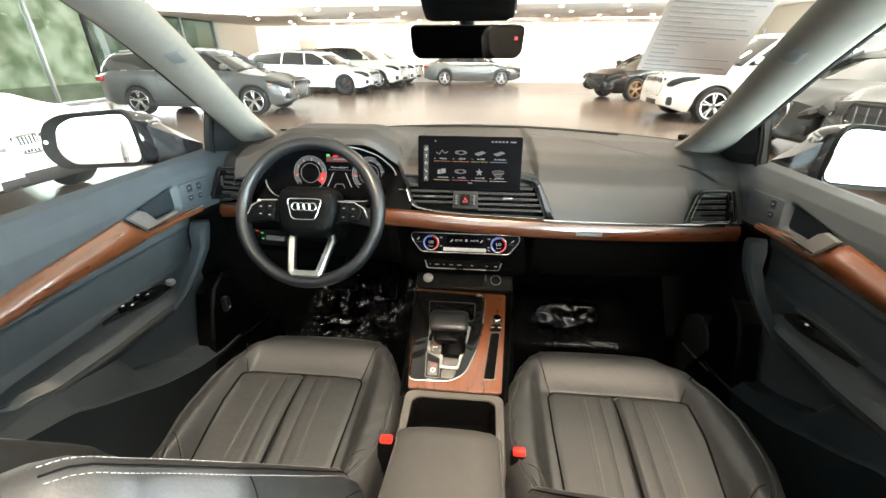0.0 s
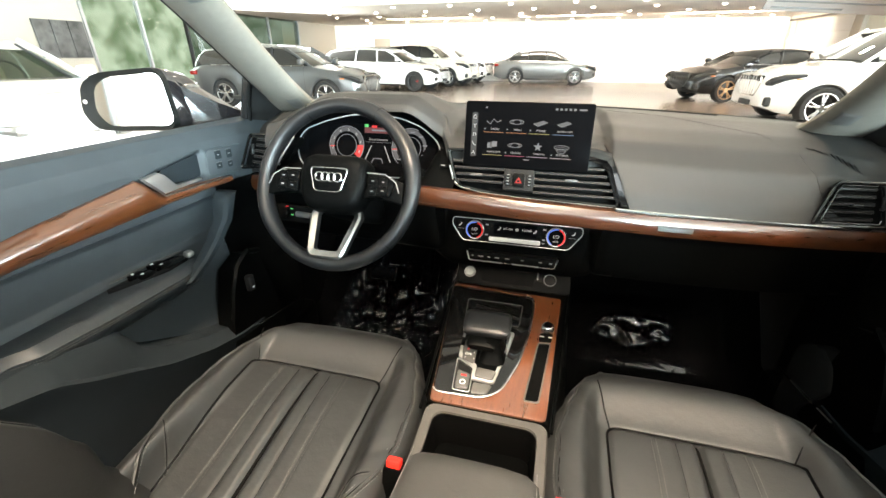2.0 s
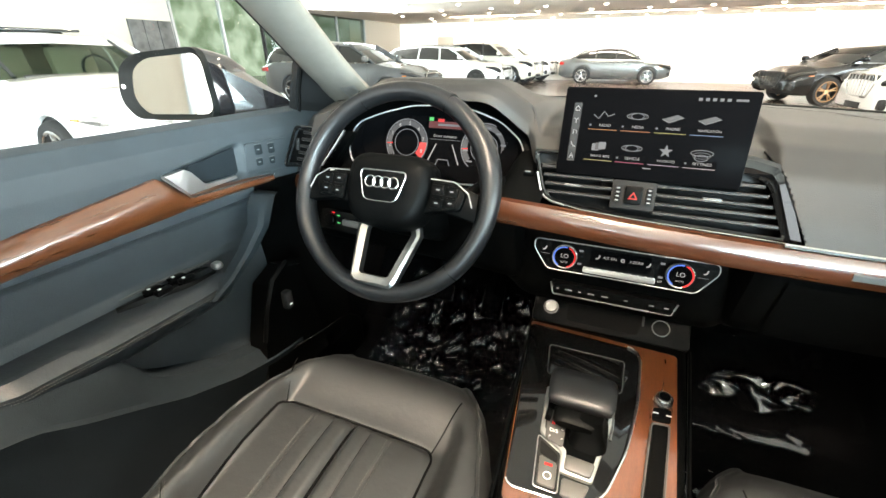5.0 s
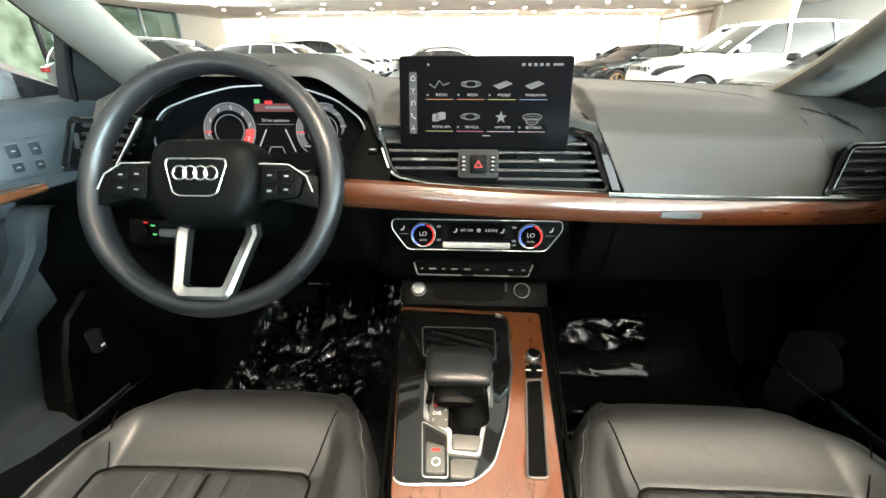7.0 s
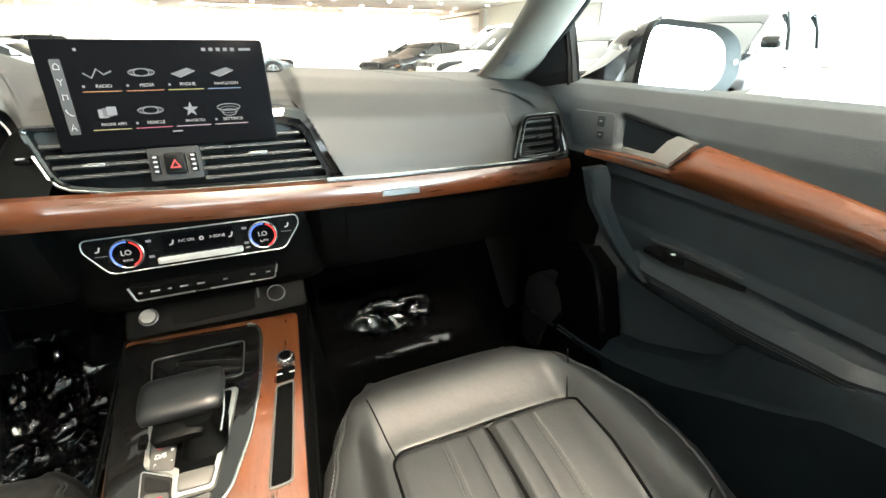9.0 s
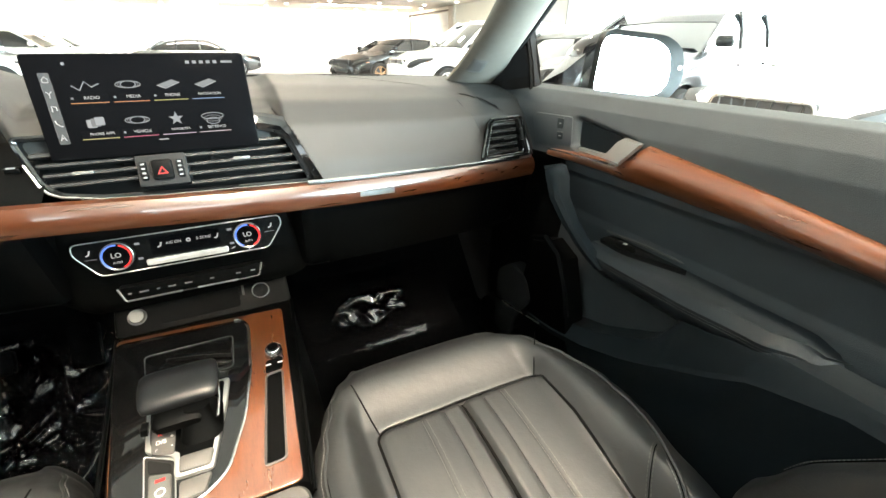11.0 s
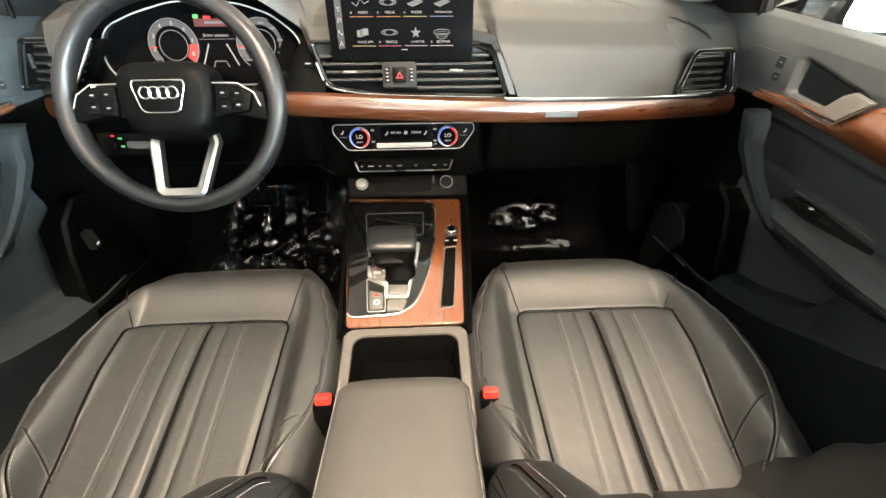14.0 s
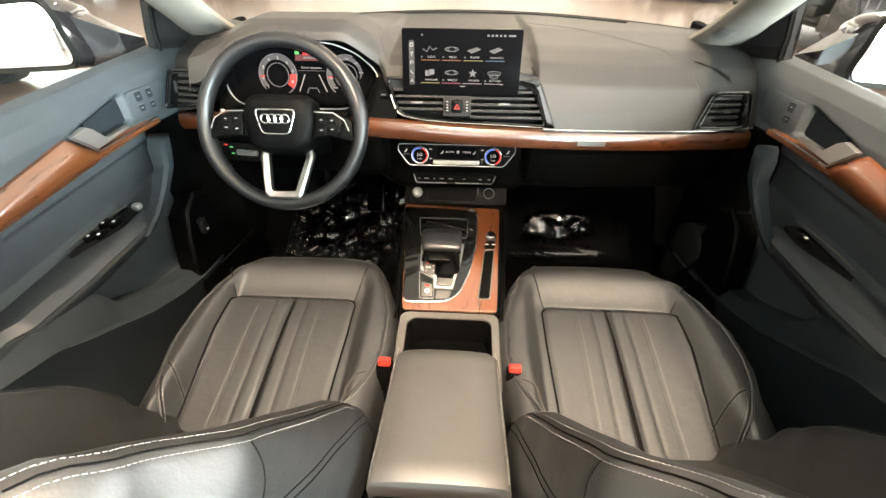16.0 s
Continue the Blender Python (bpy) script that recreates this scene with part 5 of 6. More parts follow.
for x in (-.041, .041):
    # no hollow here: a flat black disc gives the shade inside the cup
    part("cup_shade", cyl(FK, x, -.118, .036, -.037, -.0352, 28), RECESSBLACK, console, "flat black disc for the shade in a cup")
    part("cup_ring", ringbar(FK, x, -.118, .037, .0016, -.0355), PLASTIC, console, "cup holder ring")
    part("cup_grip", boxed(FK(x + .026, -.094, -.033), (.008, .010, .012), .003), SLAT, console)

# ---- gear selector ----
gear = thing("gear_selector", FK(-.01, .16, 0), "leather gear selector in a satin silver gate", "gear selector")
go = rounded([(-.080, .198), (-.075, .110), (-.041, .088), (-.040, .058), (.004, .056), (.022, .150), (.028, .200)], .006, 3)
part("gate_frame", slab(FK, go, .002, .008, .003), SILVER, gear, "satin silver gate frame")
gi = rounded([(-.074, .192), (-.069, .116), (-.034, .092), (-.034, .082), (.003, .080), (.016, .150), (.021, .194)], .005, 3)
part("gate_plate", slab(FK, gi, .007, .0095, .0008), PLASTIC, gear)
part("silver_foot", slab(FK, rounded([(-.034, .062), (.001, .060), (.006, .082), (-.034, .084)], .004, 2), .007, .0125, .003), BUTTONGREY, gear)
part("shift_scale", slab(FK, rounded([(-.070, .152), (-.066, .100), (-.040, .092), (-.040, .146)], .004, 2), .009, .0100, .0004), FRAMEGREY, gear, "grey shift scale plate")
part("boot", loft([[FK(-.008 + a * k, .128 + b * k + z * .25, z) for a, b in rrect(.052, .070, .016)] for k, z in ((1, .0095), (.85, .018), (.66, .030), (.6, .046))]), PLASTIC, gear, "black leather boot")
hd = [[FK(-.026 + a * w, y, z + b * h * .8) for a, b in rrect(1, 1, .30)] for y, w, h, z in ((.132, .074, .008, .050), (.134, .086, .017, .051), (.140, .092, .023, .053), (.154, .095, .026, .055), (.172, .096, .026, .057), (.185, .093, .022, .058), (.192, .084, .012, .058))]
part("handle", loft(hd), RIMLEATHER, gear, "black leather handle")
part("chin", loft([[FK(-.030 + a * w, y, .034 + b * h) for a, b in rrect(1, 1, .3)] for y, w, h in ((.112, .05, .012), (.118, .060, .02), (.135, .06, .022))]), PLASTIC, gear)
part("handle_chrome", tube([FK(.018, .100, .046), FK(.020, .13, .046), FK(.019, .170, .050)], .0018, 6), CHROME, gear)
part("park_button", slab(Face(FK(-.066, .118, .040), (0, -1, .0), (.2, 0, 1)), rrect(.016, .012, .003, 2), -.004, .004, .001), PLASTIC, gear)
for s, x, y, mt in (("N", -.058, .140, WHITEPRINT), ("R", -.058, .128, R_ON), ("D/S", -.056, .115, WHITEPRINT), ("+", -.044, .120, WHITEPRINT), ("-", -.043, .106, WHITEPRINT)):
    text(FK, s, x, y, .0085, mt, gear, z=.0106)
text(FK, "P", -.060, .103, .006, W_ON, gear, z=.012)
bo = rounded([(-.076, .106), (-.069, .028), (-.037, .028), (-.040, .086)], .005, 3)
pk = thing("parking_brake_switch", FK(-.055, .06, 0), "grey parking brake switch with red lamp", "switch")
part("frame", slab(FK, bo, .002, .0045, .001), SLAT, pk)
part("frame_line", bezel(FK, bo, .0009, .0045), SILVER, pk, "thin silver outline")
part("recess", slab(FK, rounded([(-.071, .098), (-.069, .078), (-.043, .070), (-.044, .082)], .004, 3), .004, .0052), RUBBER, pk)
part("button", slab(FK, rounded([(-.068, .074), (-.065, .032), (-.041, .032), (-.043, .068)], .004, 3), .004, .008, .002), BUTTONGREY, pk)
bar(FK, -.054, .062, .011, .004, R_ON, pk, "red_lamp", z=.0086)
part("brake_glyph", ringbar(FK, -.053, .046, .005, .0007, .0083, 16), WHITEPRINT, pk)
ho = rounded([(-.034, .052), (.002, .052), (-.006, .028), (-.034, .028)], .004, 3)
part("hold_button", slab(FK, ho, .002, .007, .002), BUTTONGREY, pk)

# ---- centre armrest ----
rings = []
for k in range(17):
    t = k / 16
    y = lerp(.618, .365, t)
    top = lerp(.714, .742, t) - (.012 * (1 - t * 14) ** 2 if t < 1 / 14 else 0) - (.008 * (t * 14 - 13) ** 2 if t > 13 / 14 else 0)
    w = lerp(.099, .106, t) - (.006 if k == 0 else 0)
    rings.append([(-w, y, top - .10), (-w, y, top - .028), (-w + .003, y, top - .012), (-w + .014, y, top - .001), (-w * .5, y, top + .004), (0, y, top + .005), (w * .5, y, top + .004), (w - .014, y, top - .001), (w - .003, y, top - .012), (w, y, top - .028), (w, y, top - .10)])
arm = part("armrest", loft(rings), ARMLEATHER, console, "padded black leather armrest lid")
for s in (-1, 1):
    bm = bmesh.new()
    for k in range(56):
        t0 = (k + .2) / 57
        p = [Vector((s * (lerp(.099, .106, t) - .006), lerp(.618, .365, t), lerp(.714, .742, t) - .0045)) for t in (t0, t0 + .0105)]
        tube(p, .0006, 4, bm=bm)
    tagged(part("stitching", bm, THREAD, arm, "pale stitch line"), kind="stuff")
part("hinge_block", boxed((0, .27, .66), (.206, .17, .13), .015), PLASTIC, console)


# ---- steering wheel ----
WC = Vector((-.376, .966, 1.004))
RK = radians(26)
FWH = Face(WC, (1, 0, 0), (0, math.sin(RK), math.cos(RK)))
sw = thing("steering_wheel", WC, "black leather steering wheel with satin silver lower spoke", "steering wheel")
RR = .172


def rim_pt(a, rr=RR, z=-.004):
    return FWH(rr * math.cos(a), rr * math.sin(a) * (.985 if math.sin(a) < 0 else 1), z)


part("rim", tube([rim_pt(2 * math.pi * k / 72) for k in range(72)], [.0155 + .0025 * max(0, math.cos(4 * math.pi * k / 72 - .8)) ** 4 for k in range(72)], 14, loop=True, flat=1.12, up=FWH.n), RIMLEATHER, sw, "leather wrapped rim")
for a in (62, 118, 222, 318):
    part("rim_seam", ringbar(Face(rim_pt(radians(a)), FWH.n, FWH.u * math.cos(radians(a)) + FWH.v * math.sin(radians(a))), 0, 0, .0165, .0008, 0, 16), SEAM, sw)
hub = rounded([(-.072, .042), (-.052, .053), (.052, .053), (.072, .042), (.078, .0), (.066, -.050), (.042, -.068), (-.042, -.068), (-.066, -.050), (-.078, .0)], .03, 3)
FHB = Face(FWH(0, .008, -.003), FWH.u, FWH.v)
part("airbag_cover", loft([[FHB(x * k, y * k, z) for x, y in hub] for k, z in ((1.0, -.03), (1.03, -.01), (1.0, .010), (.93, .022), (.80, .028), (.5, .031), (.2, .032))]), PLASTIC, sw, "grained black airbag cover")
lo = rounded([(-.039, .021), (.039, .021), (.041, .013), (.030, -.024), (.022, -.028), (-.022, -.028), (-.030, -.024), (-.041, .013)], .008, 3)
part("emblem_plate", slab(FHB, lo, .026, .0335, .001), PLASTIC, sw)
part("emblem_outline", bezel(FHB, lo, .0012, .034), CHROME, sw, "chrome trapezoid outline")
for k in range(4):
    part("emblem_ring", ringbar(FHB, -.0210 + k * .014, .002, .0089, .0015, .0345, 24), CHROME, sw, "plain chrome ring")
for s in (-1, 1):
    arm_o = [(s * .055, .034), (s * .10, .030), (s * .155, .012), (s * .157, -.032), (s * .10, -.022), (s * .055, -.03)]
    part("side_spoke", slab(FWH, arm_o if s > 0 else arm_o[::-1], -.016, .006, .004), PLASTIC, sw)
    po_ = rounded([(s * .078, .024), (s * .116, .023), (s * .138, .010), (s * .131, -.018), (s * .080, -.024)][::s], .006, 3)
    pod = part("button_pod", slab(FWH, po_, .004, .014, .003), PLASTIC, sw, "switch pod with small buttons")
    part("pod_outline", tube([FWH(x, y, .013) for x, y in ((s * .076, .027), (s * .117, .026), (s * .141, .011), (s * .150, -.010))], .0011, 5), SILVER, pod)
    for bx, by in ((.092, .011), (.115, .010), (.092, -.010), (.115, -.008)):
        part("button", slab(FWH, rrect(.021, .016, .003, 2), .012, .0158, .001, at=(s * bx, by)), PLASTIC, pod)
        bar(FWH, s * bx, by, .006, .0022, DIMPRINT, pod, "button_mark", z=.0164)
vo_ = [(-.052, -.046), (-.060, -.066), (-.042, -.148), (-.034, -.158), (.034, -.158), (.042, -.148), (.060, -.066), (.052, -.046)]
vi_ = [(-.036, -.046), (-.043, -.066), (-.028, -.138), (-.023, -.142), (.023, -.142), (.028, -.138), (.043, -.066), (.036, -.046)]
bm = bmesh.new()
dip = lambda q: .036 * smooth((-q[1] - .04) / .10) - .032
loft([[FWH(*o, .008 + dip(o)), FWH(*o, -.008 + dip(o)), FWH(*i, -.008 + dip(i)), FWH(*i, .006 + dip(i)), FWH(lerp(o[0], i[0], .3), lerp(o[1], i[1], .3), .011 + dip(o))] for o, i in zip(vo_, vi_)], bm=bm)
part("lower_spoke", bm, SPOKE, sw, "satin silver split lower spoke")
col = thing("steering_column", WC + Vector((0, .12, -.06)), "black steering column cover", "steering column")
part("cover", loft([[FWH(x * k, y * k - .01, z) for x, y in rrect(.12, .11, .03)] for k, z in ((.8, -.03), (1, -.05), (1.05, -.16), (1.0, -.26))]), PLASTIC, col)
for s, a in ((1, 12), (-1, -8)):
    st = part("stalk", tube([FWH(s * .05, .0, -.075), FWH(s * .10, .012, -.07), FWH(s * .150, .022 + .002 * a, -.062), FWH(s * .175, .025 + .002 * a, -.06)], [.010, .008, .010, .008], 10, up=FWH.n), PLASTIC, col, "black control stalk")
    part("stalk_mark", tube([FWH(s * .155, .032, -.052), FWH(s * .162, .032, -.052)], .003, 6), WHITEPRINT, st)
sp = thing("light_switch_panel", (-.60, 1.10, .87), "light switch panel with lit symbols", "switch")
FL = Face((-.575, 1.098, .872), (1, -.1, 0), (0, .3, 1))
part("panel", slab(FL, rrect(.13, .045, .006), -.01, .002, .001), PLASTIC, sp)
part("rotary", cyl(FL, -.035, .0, .014, 0, .012, 20, bev=.002), PLASTIC, sp)
for x, y, mt in ((-.015, .012, N_ON), (-.012, -.004, N_ON), (-.03, .017, R_ON), (.03, .002, W_ON), (.038, -.006, W_ON), (-.04, 0, N_ON)):
    bar(FL, x, y, .008, .003, mt, sp, "lamp_symbol", z=.003)
part("lever", slab(FL, rrect(.06, .014, .004, 2), .002, .008, .002, at=(.03, .0)), GREYPL, sp)


# ---- front seats ----
def groove(d, w, depth):
    return -depth * math.exp(-(d / w) ** 2)


def panel_w(y):
    """Half width of the seat's inner panel."""
    return .150 - .055 * max(0, .70 - y)


def cushion_z(dx, y, po=0.0):
    """Height of the seat cushion's leather at dx across and y along; po moves the inner panel."""
    z = .600 + .040 * smooth((y - .42) / .36) + .026 * smooth((y - .800) / .095)
    a, px = abs(dx), dx - po
    ap = abs(px)
    if y > .893:
        z -= 7.5 * (y - .893) ** 2
    z = lerp(z, line_at([(.36, .650), (.56, .664), (.70, .670), (.80, .672), (.893, .667), (.98, .622)], y), smooth((a - .148) / .038))
    if a > .186:
        z -= 12 * (a - .186) ** 2
    # panel outline with rounded front corners
    front = .803
    qx, qy = ap - .128, y - (front - .022)
    d = (math.hypot(max(qx, 0), max(qy, 0)) - .022) if (qx > 0 and qy > 0) else max(ap - panel_w(y), y - front)
    z += groove(d, .0040, .0022)
    if d < 0:
        z += .003 * smooth(-d / .012)
        z += groove(px, .006, .011) + groove(ap - .037, .004, .0020) + groove(ap - .073, .003, .0015)
        # soft creases and sagging of the leather
        z += .0013 * noise.noise(Vector((dx * 14, y * 9, po * 300)))
    else:
        z += .0016 * noise.noise(Vector((dx * 13, y * 13, 5 + po * 300)))
        # slanting creases across the bolster
        for y0, slope, deep in ((.625, 1.1, .0026), (.665, 1.5, .0018), (.72, .9, .0014)):
            if a > .160:
                z += groove(y - y0 - slope * (a - .19), .007, deep) * smooth((a - .160) / .02)
    return z


def corner_x(e, s, y):
    return e * (.145 + (.48 if e == s else .18) * (y - .803))


def side_w(y):
    return curve_at([(.36, .205), (.56, .226), (.66, .242), (.73, .240), (.81, .223), (.87, .204), (.925, .182), (.972, .150)], y)


def back_w(h):
    return curve_at([(0, .205), (.14, .224), (.23, .216), (.34, .210), (.48, .197), (.575, .155), (.645, .11)], h)


def back_bol(h):
    return curve_at([(0, .03), (.10, .046), (.17, .078), (.24, .091), (.50, .094), (.60, .093), (.65, .065)], h)


SLOPE = [(0, 0), (.06, .005), (.15, .010), (.28, .0155), (.45, .019), (.65, .021), (1, .022), (2, .018)]


def stitches(points, r, step, length):
    """Short thread strokes along a polyline."""
    bm, P = bmesh.new(), [Vector(p) for p in points]
    run = [0.0]
    for a, b in zip(P, P[1:]):
        run.append(run[-1] + (b - a).length)

    def at(q):
        k = 0
        while k < len(P) - 2 and run[k + 1] < q:
            k += 1
        return P[k].lerp(P[k + 1], (q - run[k]) / max(1e-6, run[k + 1] - run[k]))
    q = 0.0
    while q + length < run[-1]:
        tube([at(q), at(q + length)], r, 4, bm=bm)
        q += step
    return bm


def seat(s, cx, label, lean=37, by=.515, bz=.560):
    po = s * .012
    st = thing("front_seat", (cx, .6, .40), label, "car seat", "front seats")
    ys = [.36 + .01 * k for k in range(44)] + [.7925, .7955, .7985, .8005, .803, .8055, .8075, .811, .814, .825, .835, .845, .855, .865, .875, .885, .895, .905, .912, .92, .928, .935, .942, .95, .957, .963, .968, .972]
    ys = sorted(set(round(y, 4) for y in ys))
    us = [-1 + 2 * k / 120 for k in range(121)]
    rings = []

    def bend(x, y):
        return y - .022 * smooth((y - .74) / .18) * (abs(x) / .20) ** 3

    def wide(x):
        """Across the cushion; the flank by the door reaches further out on one seat than on the other."""
        return cx + x + s * (.24 if s > 0 else -.16) * max(0, x * s - .15)

    for y in ys:
        w = side_w(y)
        top = [(w * u, cushion_z(w * u * (1 + (.226 / w - 1) * smooth((abs(u) - .6) / .4)), y, po)) for u in us]
        ze = top[0][1]
        r = [(-w + .03, .43), (-w - .006, lerp(.46, ze, .35)), (-w - .012, lerp(.46, ze, .7)), (-w - .006, ze - .014)] + top + [(w + .006, ze - .014), (w + .012, lerp(.46, ze, .7)), (w + .006, lerp(.46, ze, .35)), (w - .03, .43)]
        rings.append([(wide(x), bend(x, y), z) for x, z in r])
    yb = ys[-1]
    last = rings[-1]
    rings.append([(x, y + .010, z - .012 if z > .58 else z) for x, y, z in last])
    rings.append([(x, y + .012, min(z - .03, .58)) for x, y, z in last])
    rings.append([(x, y - .004, min(z, .50)) for x, y, z in last])
    part("cushion", loft(rings), LEATHER, st, "black leather cushion with stitched pleats")

    def onto(px, y, up=.0006):
        x = px + po
        return (wide(x), bend(x, y), cushion_z(x, y, po) + up)
    out = [(-panel_w(.46 + .008 * k), .46 + .008 * k) for k in range(40)] + [(-.128 - .022 * math.cos(radians(a)), .781 + .022 * math.sin(radians(a))) for a in range(0, 91, 10)]
    out += [(-.120 + .01 * k, .803) for k in range(25)] + [(.128 + .022 * math.sin(radians(a)), .781 + .022 * math.cos(radians(a))) for a in range(0, 91, 10)]
    out += [(panel_w(.772 - .008 * k), .772 - .008 * k) for k in range(40)]
    part("panel_seam", tube([onto(*q, .0004) for q in out], .0022, 6), SEAM, st, "dark seam round the seat panel")
    part("centre_seam", tube([onto(0, .46 + .01 * k, .002) for k in range(35)], [.0048 - .003 * k / 34 for k in range(35)], 6), SEAM, st, "deep centre seam")
    for e in (-1, 1):
        part("corner_seam", tube([onto(corner_x(e, s, y), y) for y in [.798 + .01 * k for k in range(11)]], .0013, 5), SEAM, st)
        part("pleat_seam", tube([onto(e * .037, .46 + .01 * k) for k in range(34)], .0006, 5), SEAM, st)
        for off in (.069, .077):
            tagged(part("stitching", stitches([onto(e * off, .47 + .01 * k, .0007) for k in range(33)], .00045, .006, .004), DIMTHREAD, st, "pale stitch line"), kind="stuff")
        # piped edge of the bolster with its seam
        edge = []
        for k in range(57):
            y = .47 + .0085 * k
            f = lerp(.72, .935, smooth((y - .46) / .15))
            x = e * side_w(y) * f
            edge.append(((wide(x), bend(x, y), cushion_z(e * .226 * f, y, po)), x))
        part("piping", tube([Vector(p) + Vector((0, 0, .0003)) for p, x in edge], .0028, 6), LEATHER, st, "leather piping")
        part("piping_seam", tube([Vector(p) + Vector((-e * .0042, 0, .0006)) for p, x in edge], .0010, 5), SEAM, st)
        for dx, dz in ((-.0095, .0020), (.0042, -.0008)):
            tagged(part("stitching", stitches([Vector(p) + Vector((e * dx, 0, dz)) for p, x in edge], .00042, .0055, .0036), THREAD, st, "pale stitch line"), kind="stuff")
        # seam that branches from the piping to the panel
        for off in (-.004, .004):
            run = []
            for k in range(11):
                q = k / 10
                x, y = e * lerp(.203, .148, q), lerp(.592, .532, q) + .010 * math.sin(math.pi * q) + off
                run.append((wide(x), bend(x, y), cushion_z(x, y, po) + .0007))
            tagged(part("stitching", stitches(run, .0005, .006, .004), DIMTHREAD, st, "pale stitch line"), kind="stuff")
        run = []
        for k in range(11):
            q = k / 10
            x, y = e * lerp(.206, .148, q), lerp(.593, .532, q) + .010 * math.sin(math.pi * q)
            run.append((wide(x), bend(x, y), cushion_z(x, y, po) + .0004))
        part("branch_seam", tube(run, .0008, 5), SEAM, st, "seam across the bolster")
    # backrest: rings along its length
    r0 = radians(lean)
    base, d = Vector((cx, by, bz)), Vector((0, -math.sin(r0), math.cos(r0)))
    nrm = Vector((0, math.cos(r0), math.sin(r0)))
    rings = []
    for k in range(45):
        h = .645 * k / 44
        w, bol = back_w(h), back_bol(h)
        th = curve_at([(0, .10), (.4, .11), (.645, .05)], h)
        r = []
        for j in range(61):
            u = -1 + 2 * j / 60
            a = abs(u)
            f = bol * smooth((a - .56) / .30) - (.0 if a < .93 else .6 * (a - .93) ** 2)
            f += groove((a - .64) * w, .005, .010) * (1 if h > .06 else 0)
            if a < .6:
                f += groove(u * w, .005, .006)
            f += .0008 * noise.noise(Vector((u * 4, h * 8, cx)))
            r.append((u * w, f))
        side = [(w + line_at(SLOPE, q), bol * (1 - q)) for q in (.06, .15, .28, .45, .65, .85, 1)]
        r = r + side + [(w + .014, -th * .6), (w - .03, -th), (0, -th - .02), (-w + .03, -th), (-w - .014, -th * .6)] + [(-x, f) for x, f in side[::-1]]
        c = base + d * h
        rings.append([c + Vector((x, 0, 0)) + nrm * f for x, f in r])
    part("backrest", loft(rings), LEATHER, st, "black leather backrest with raised bolsters")

    def flank(e, h, f):
        """A point of the backrest's flank at height h and depth f."""
        w, bol = back_w(h), back_bol(h)
        x = w + line_at(SLOPE, (bol - f) / bol)
        return base + d * h + Vector((e * (x + .0004), 0, 0)) + nrm * f
    for e in (-1, 1):
        hs = [.20 + .0100 * k for k in range(43)]
        part("edge_seam", tube([flank(e, h, back_bol(h) * .965) for h in hs], .0009, 5), SEAM, st, "dark edge seam")
        for f in (1.0, .90):
            tagged(part("stitching", stitches([(flank(e, h, back_bol(h) * f) + nrm * .0009 - Vector((e * (.004 if f == 1 else 0), 0, 0))) for h in hs], .00036, .0044, .0028), THREAD, st, "pale stitch line"), kind="stuff")
        for dh in (0, .010):
            part("flank_seam", tube([flank(e, h, lerp(.062, .004, smooth((h - .14) / .50)) - dh) for h in [.16 + .02 * k for k in range(22)]], .0006, 5), SEAM, st, "sunken diagonal seam")
        part("flank_seam", tube([flank(e, .485 - .012 * math.sin(k / 10 * math.pi), lerp(back_bol(.485) * .9, .016, k / 10)) for k in range(11)], .0008, 5), SEAM, st)
    hr = base + d * .77
    rings = [[hr + Vector((a * k, 0, 0)) + d * (b * k) + nrm * z for a, b in rrect(.26, .18, .06)] for k, z in ((.85, -.05), (1, -.02), (1, .02), (.85, .045))]
    part("headrest", loft(rings), LEATHER, st)
    part("side_shield", boxed((cx + s * .262, .52, .46), (.03, .52, .12), .012), PLASTIC, st)
    part("seat_rail", boxed((cx, .60, .40), (.40, .70, .06), .01), RUBBER, st)


seat(-1, -.363, "black leather driver's seat with pleated cushion and pale stitching")
seat(1, .350, "black leather passenger seat with pleated cushion and pale stitching")

for s, p, lab in ((-1, (-.122, .612, .672), "driver's"), (1, (.134, .618, .660), "passenger")):
    b = thing("seat_belt_buckle", (p[0], p[1] - .03, .52), "black seat belt buckle with red release button", "seat belt buckle", "belt buckles")
    rot = Matrix.Rotation(radians(-18), 3, "X")
    part("stem", boxed((p[0], p[1] - .035, p[2] - .10), (.026, .02, .14), .004, rot), PLASTIC, b)
    part("housing", boxed((p[0], p[1] - .014, p[2] - .028), (.034, .026, .062), .006, rot), PLASTIC, b)
    part("release_button", boxed((p[0], p[1] - .006, p[2] + .005), (.024, .015, .015), .003, rot), RED, b, "red release button")


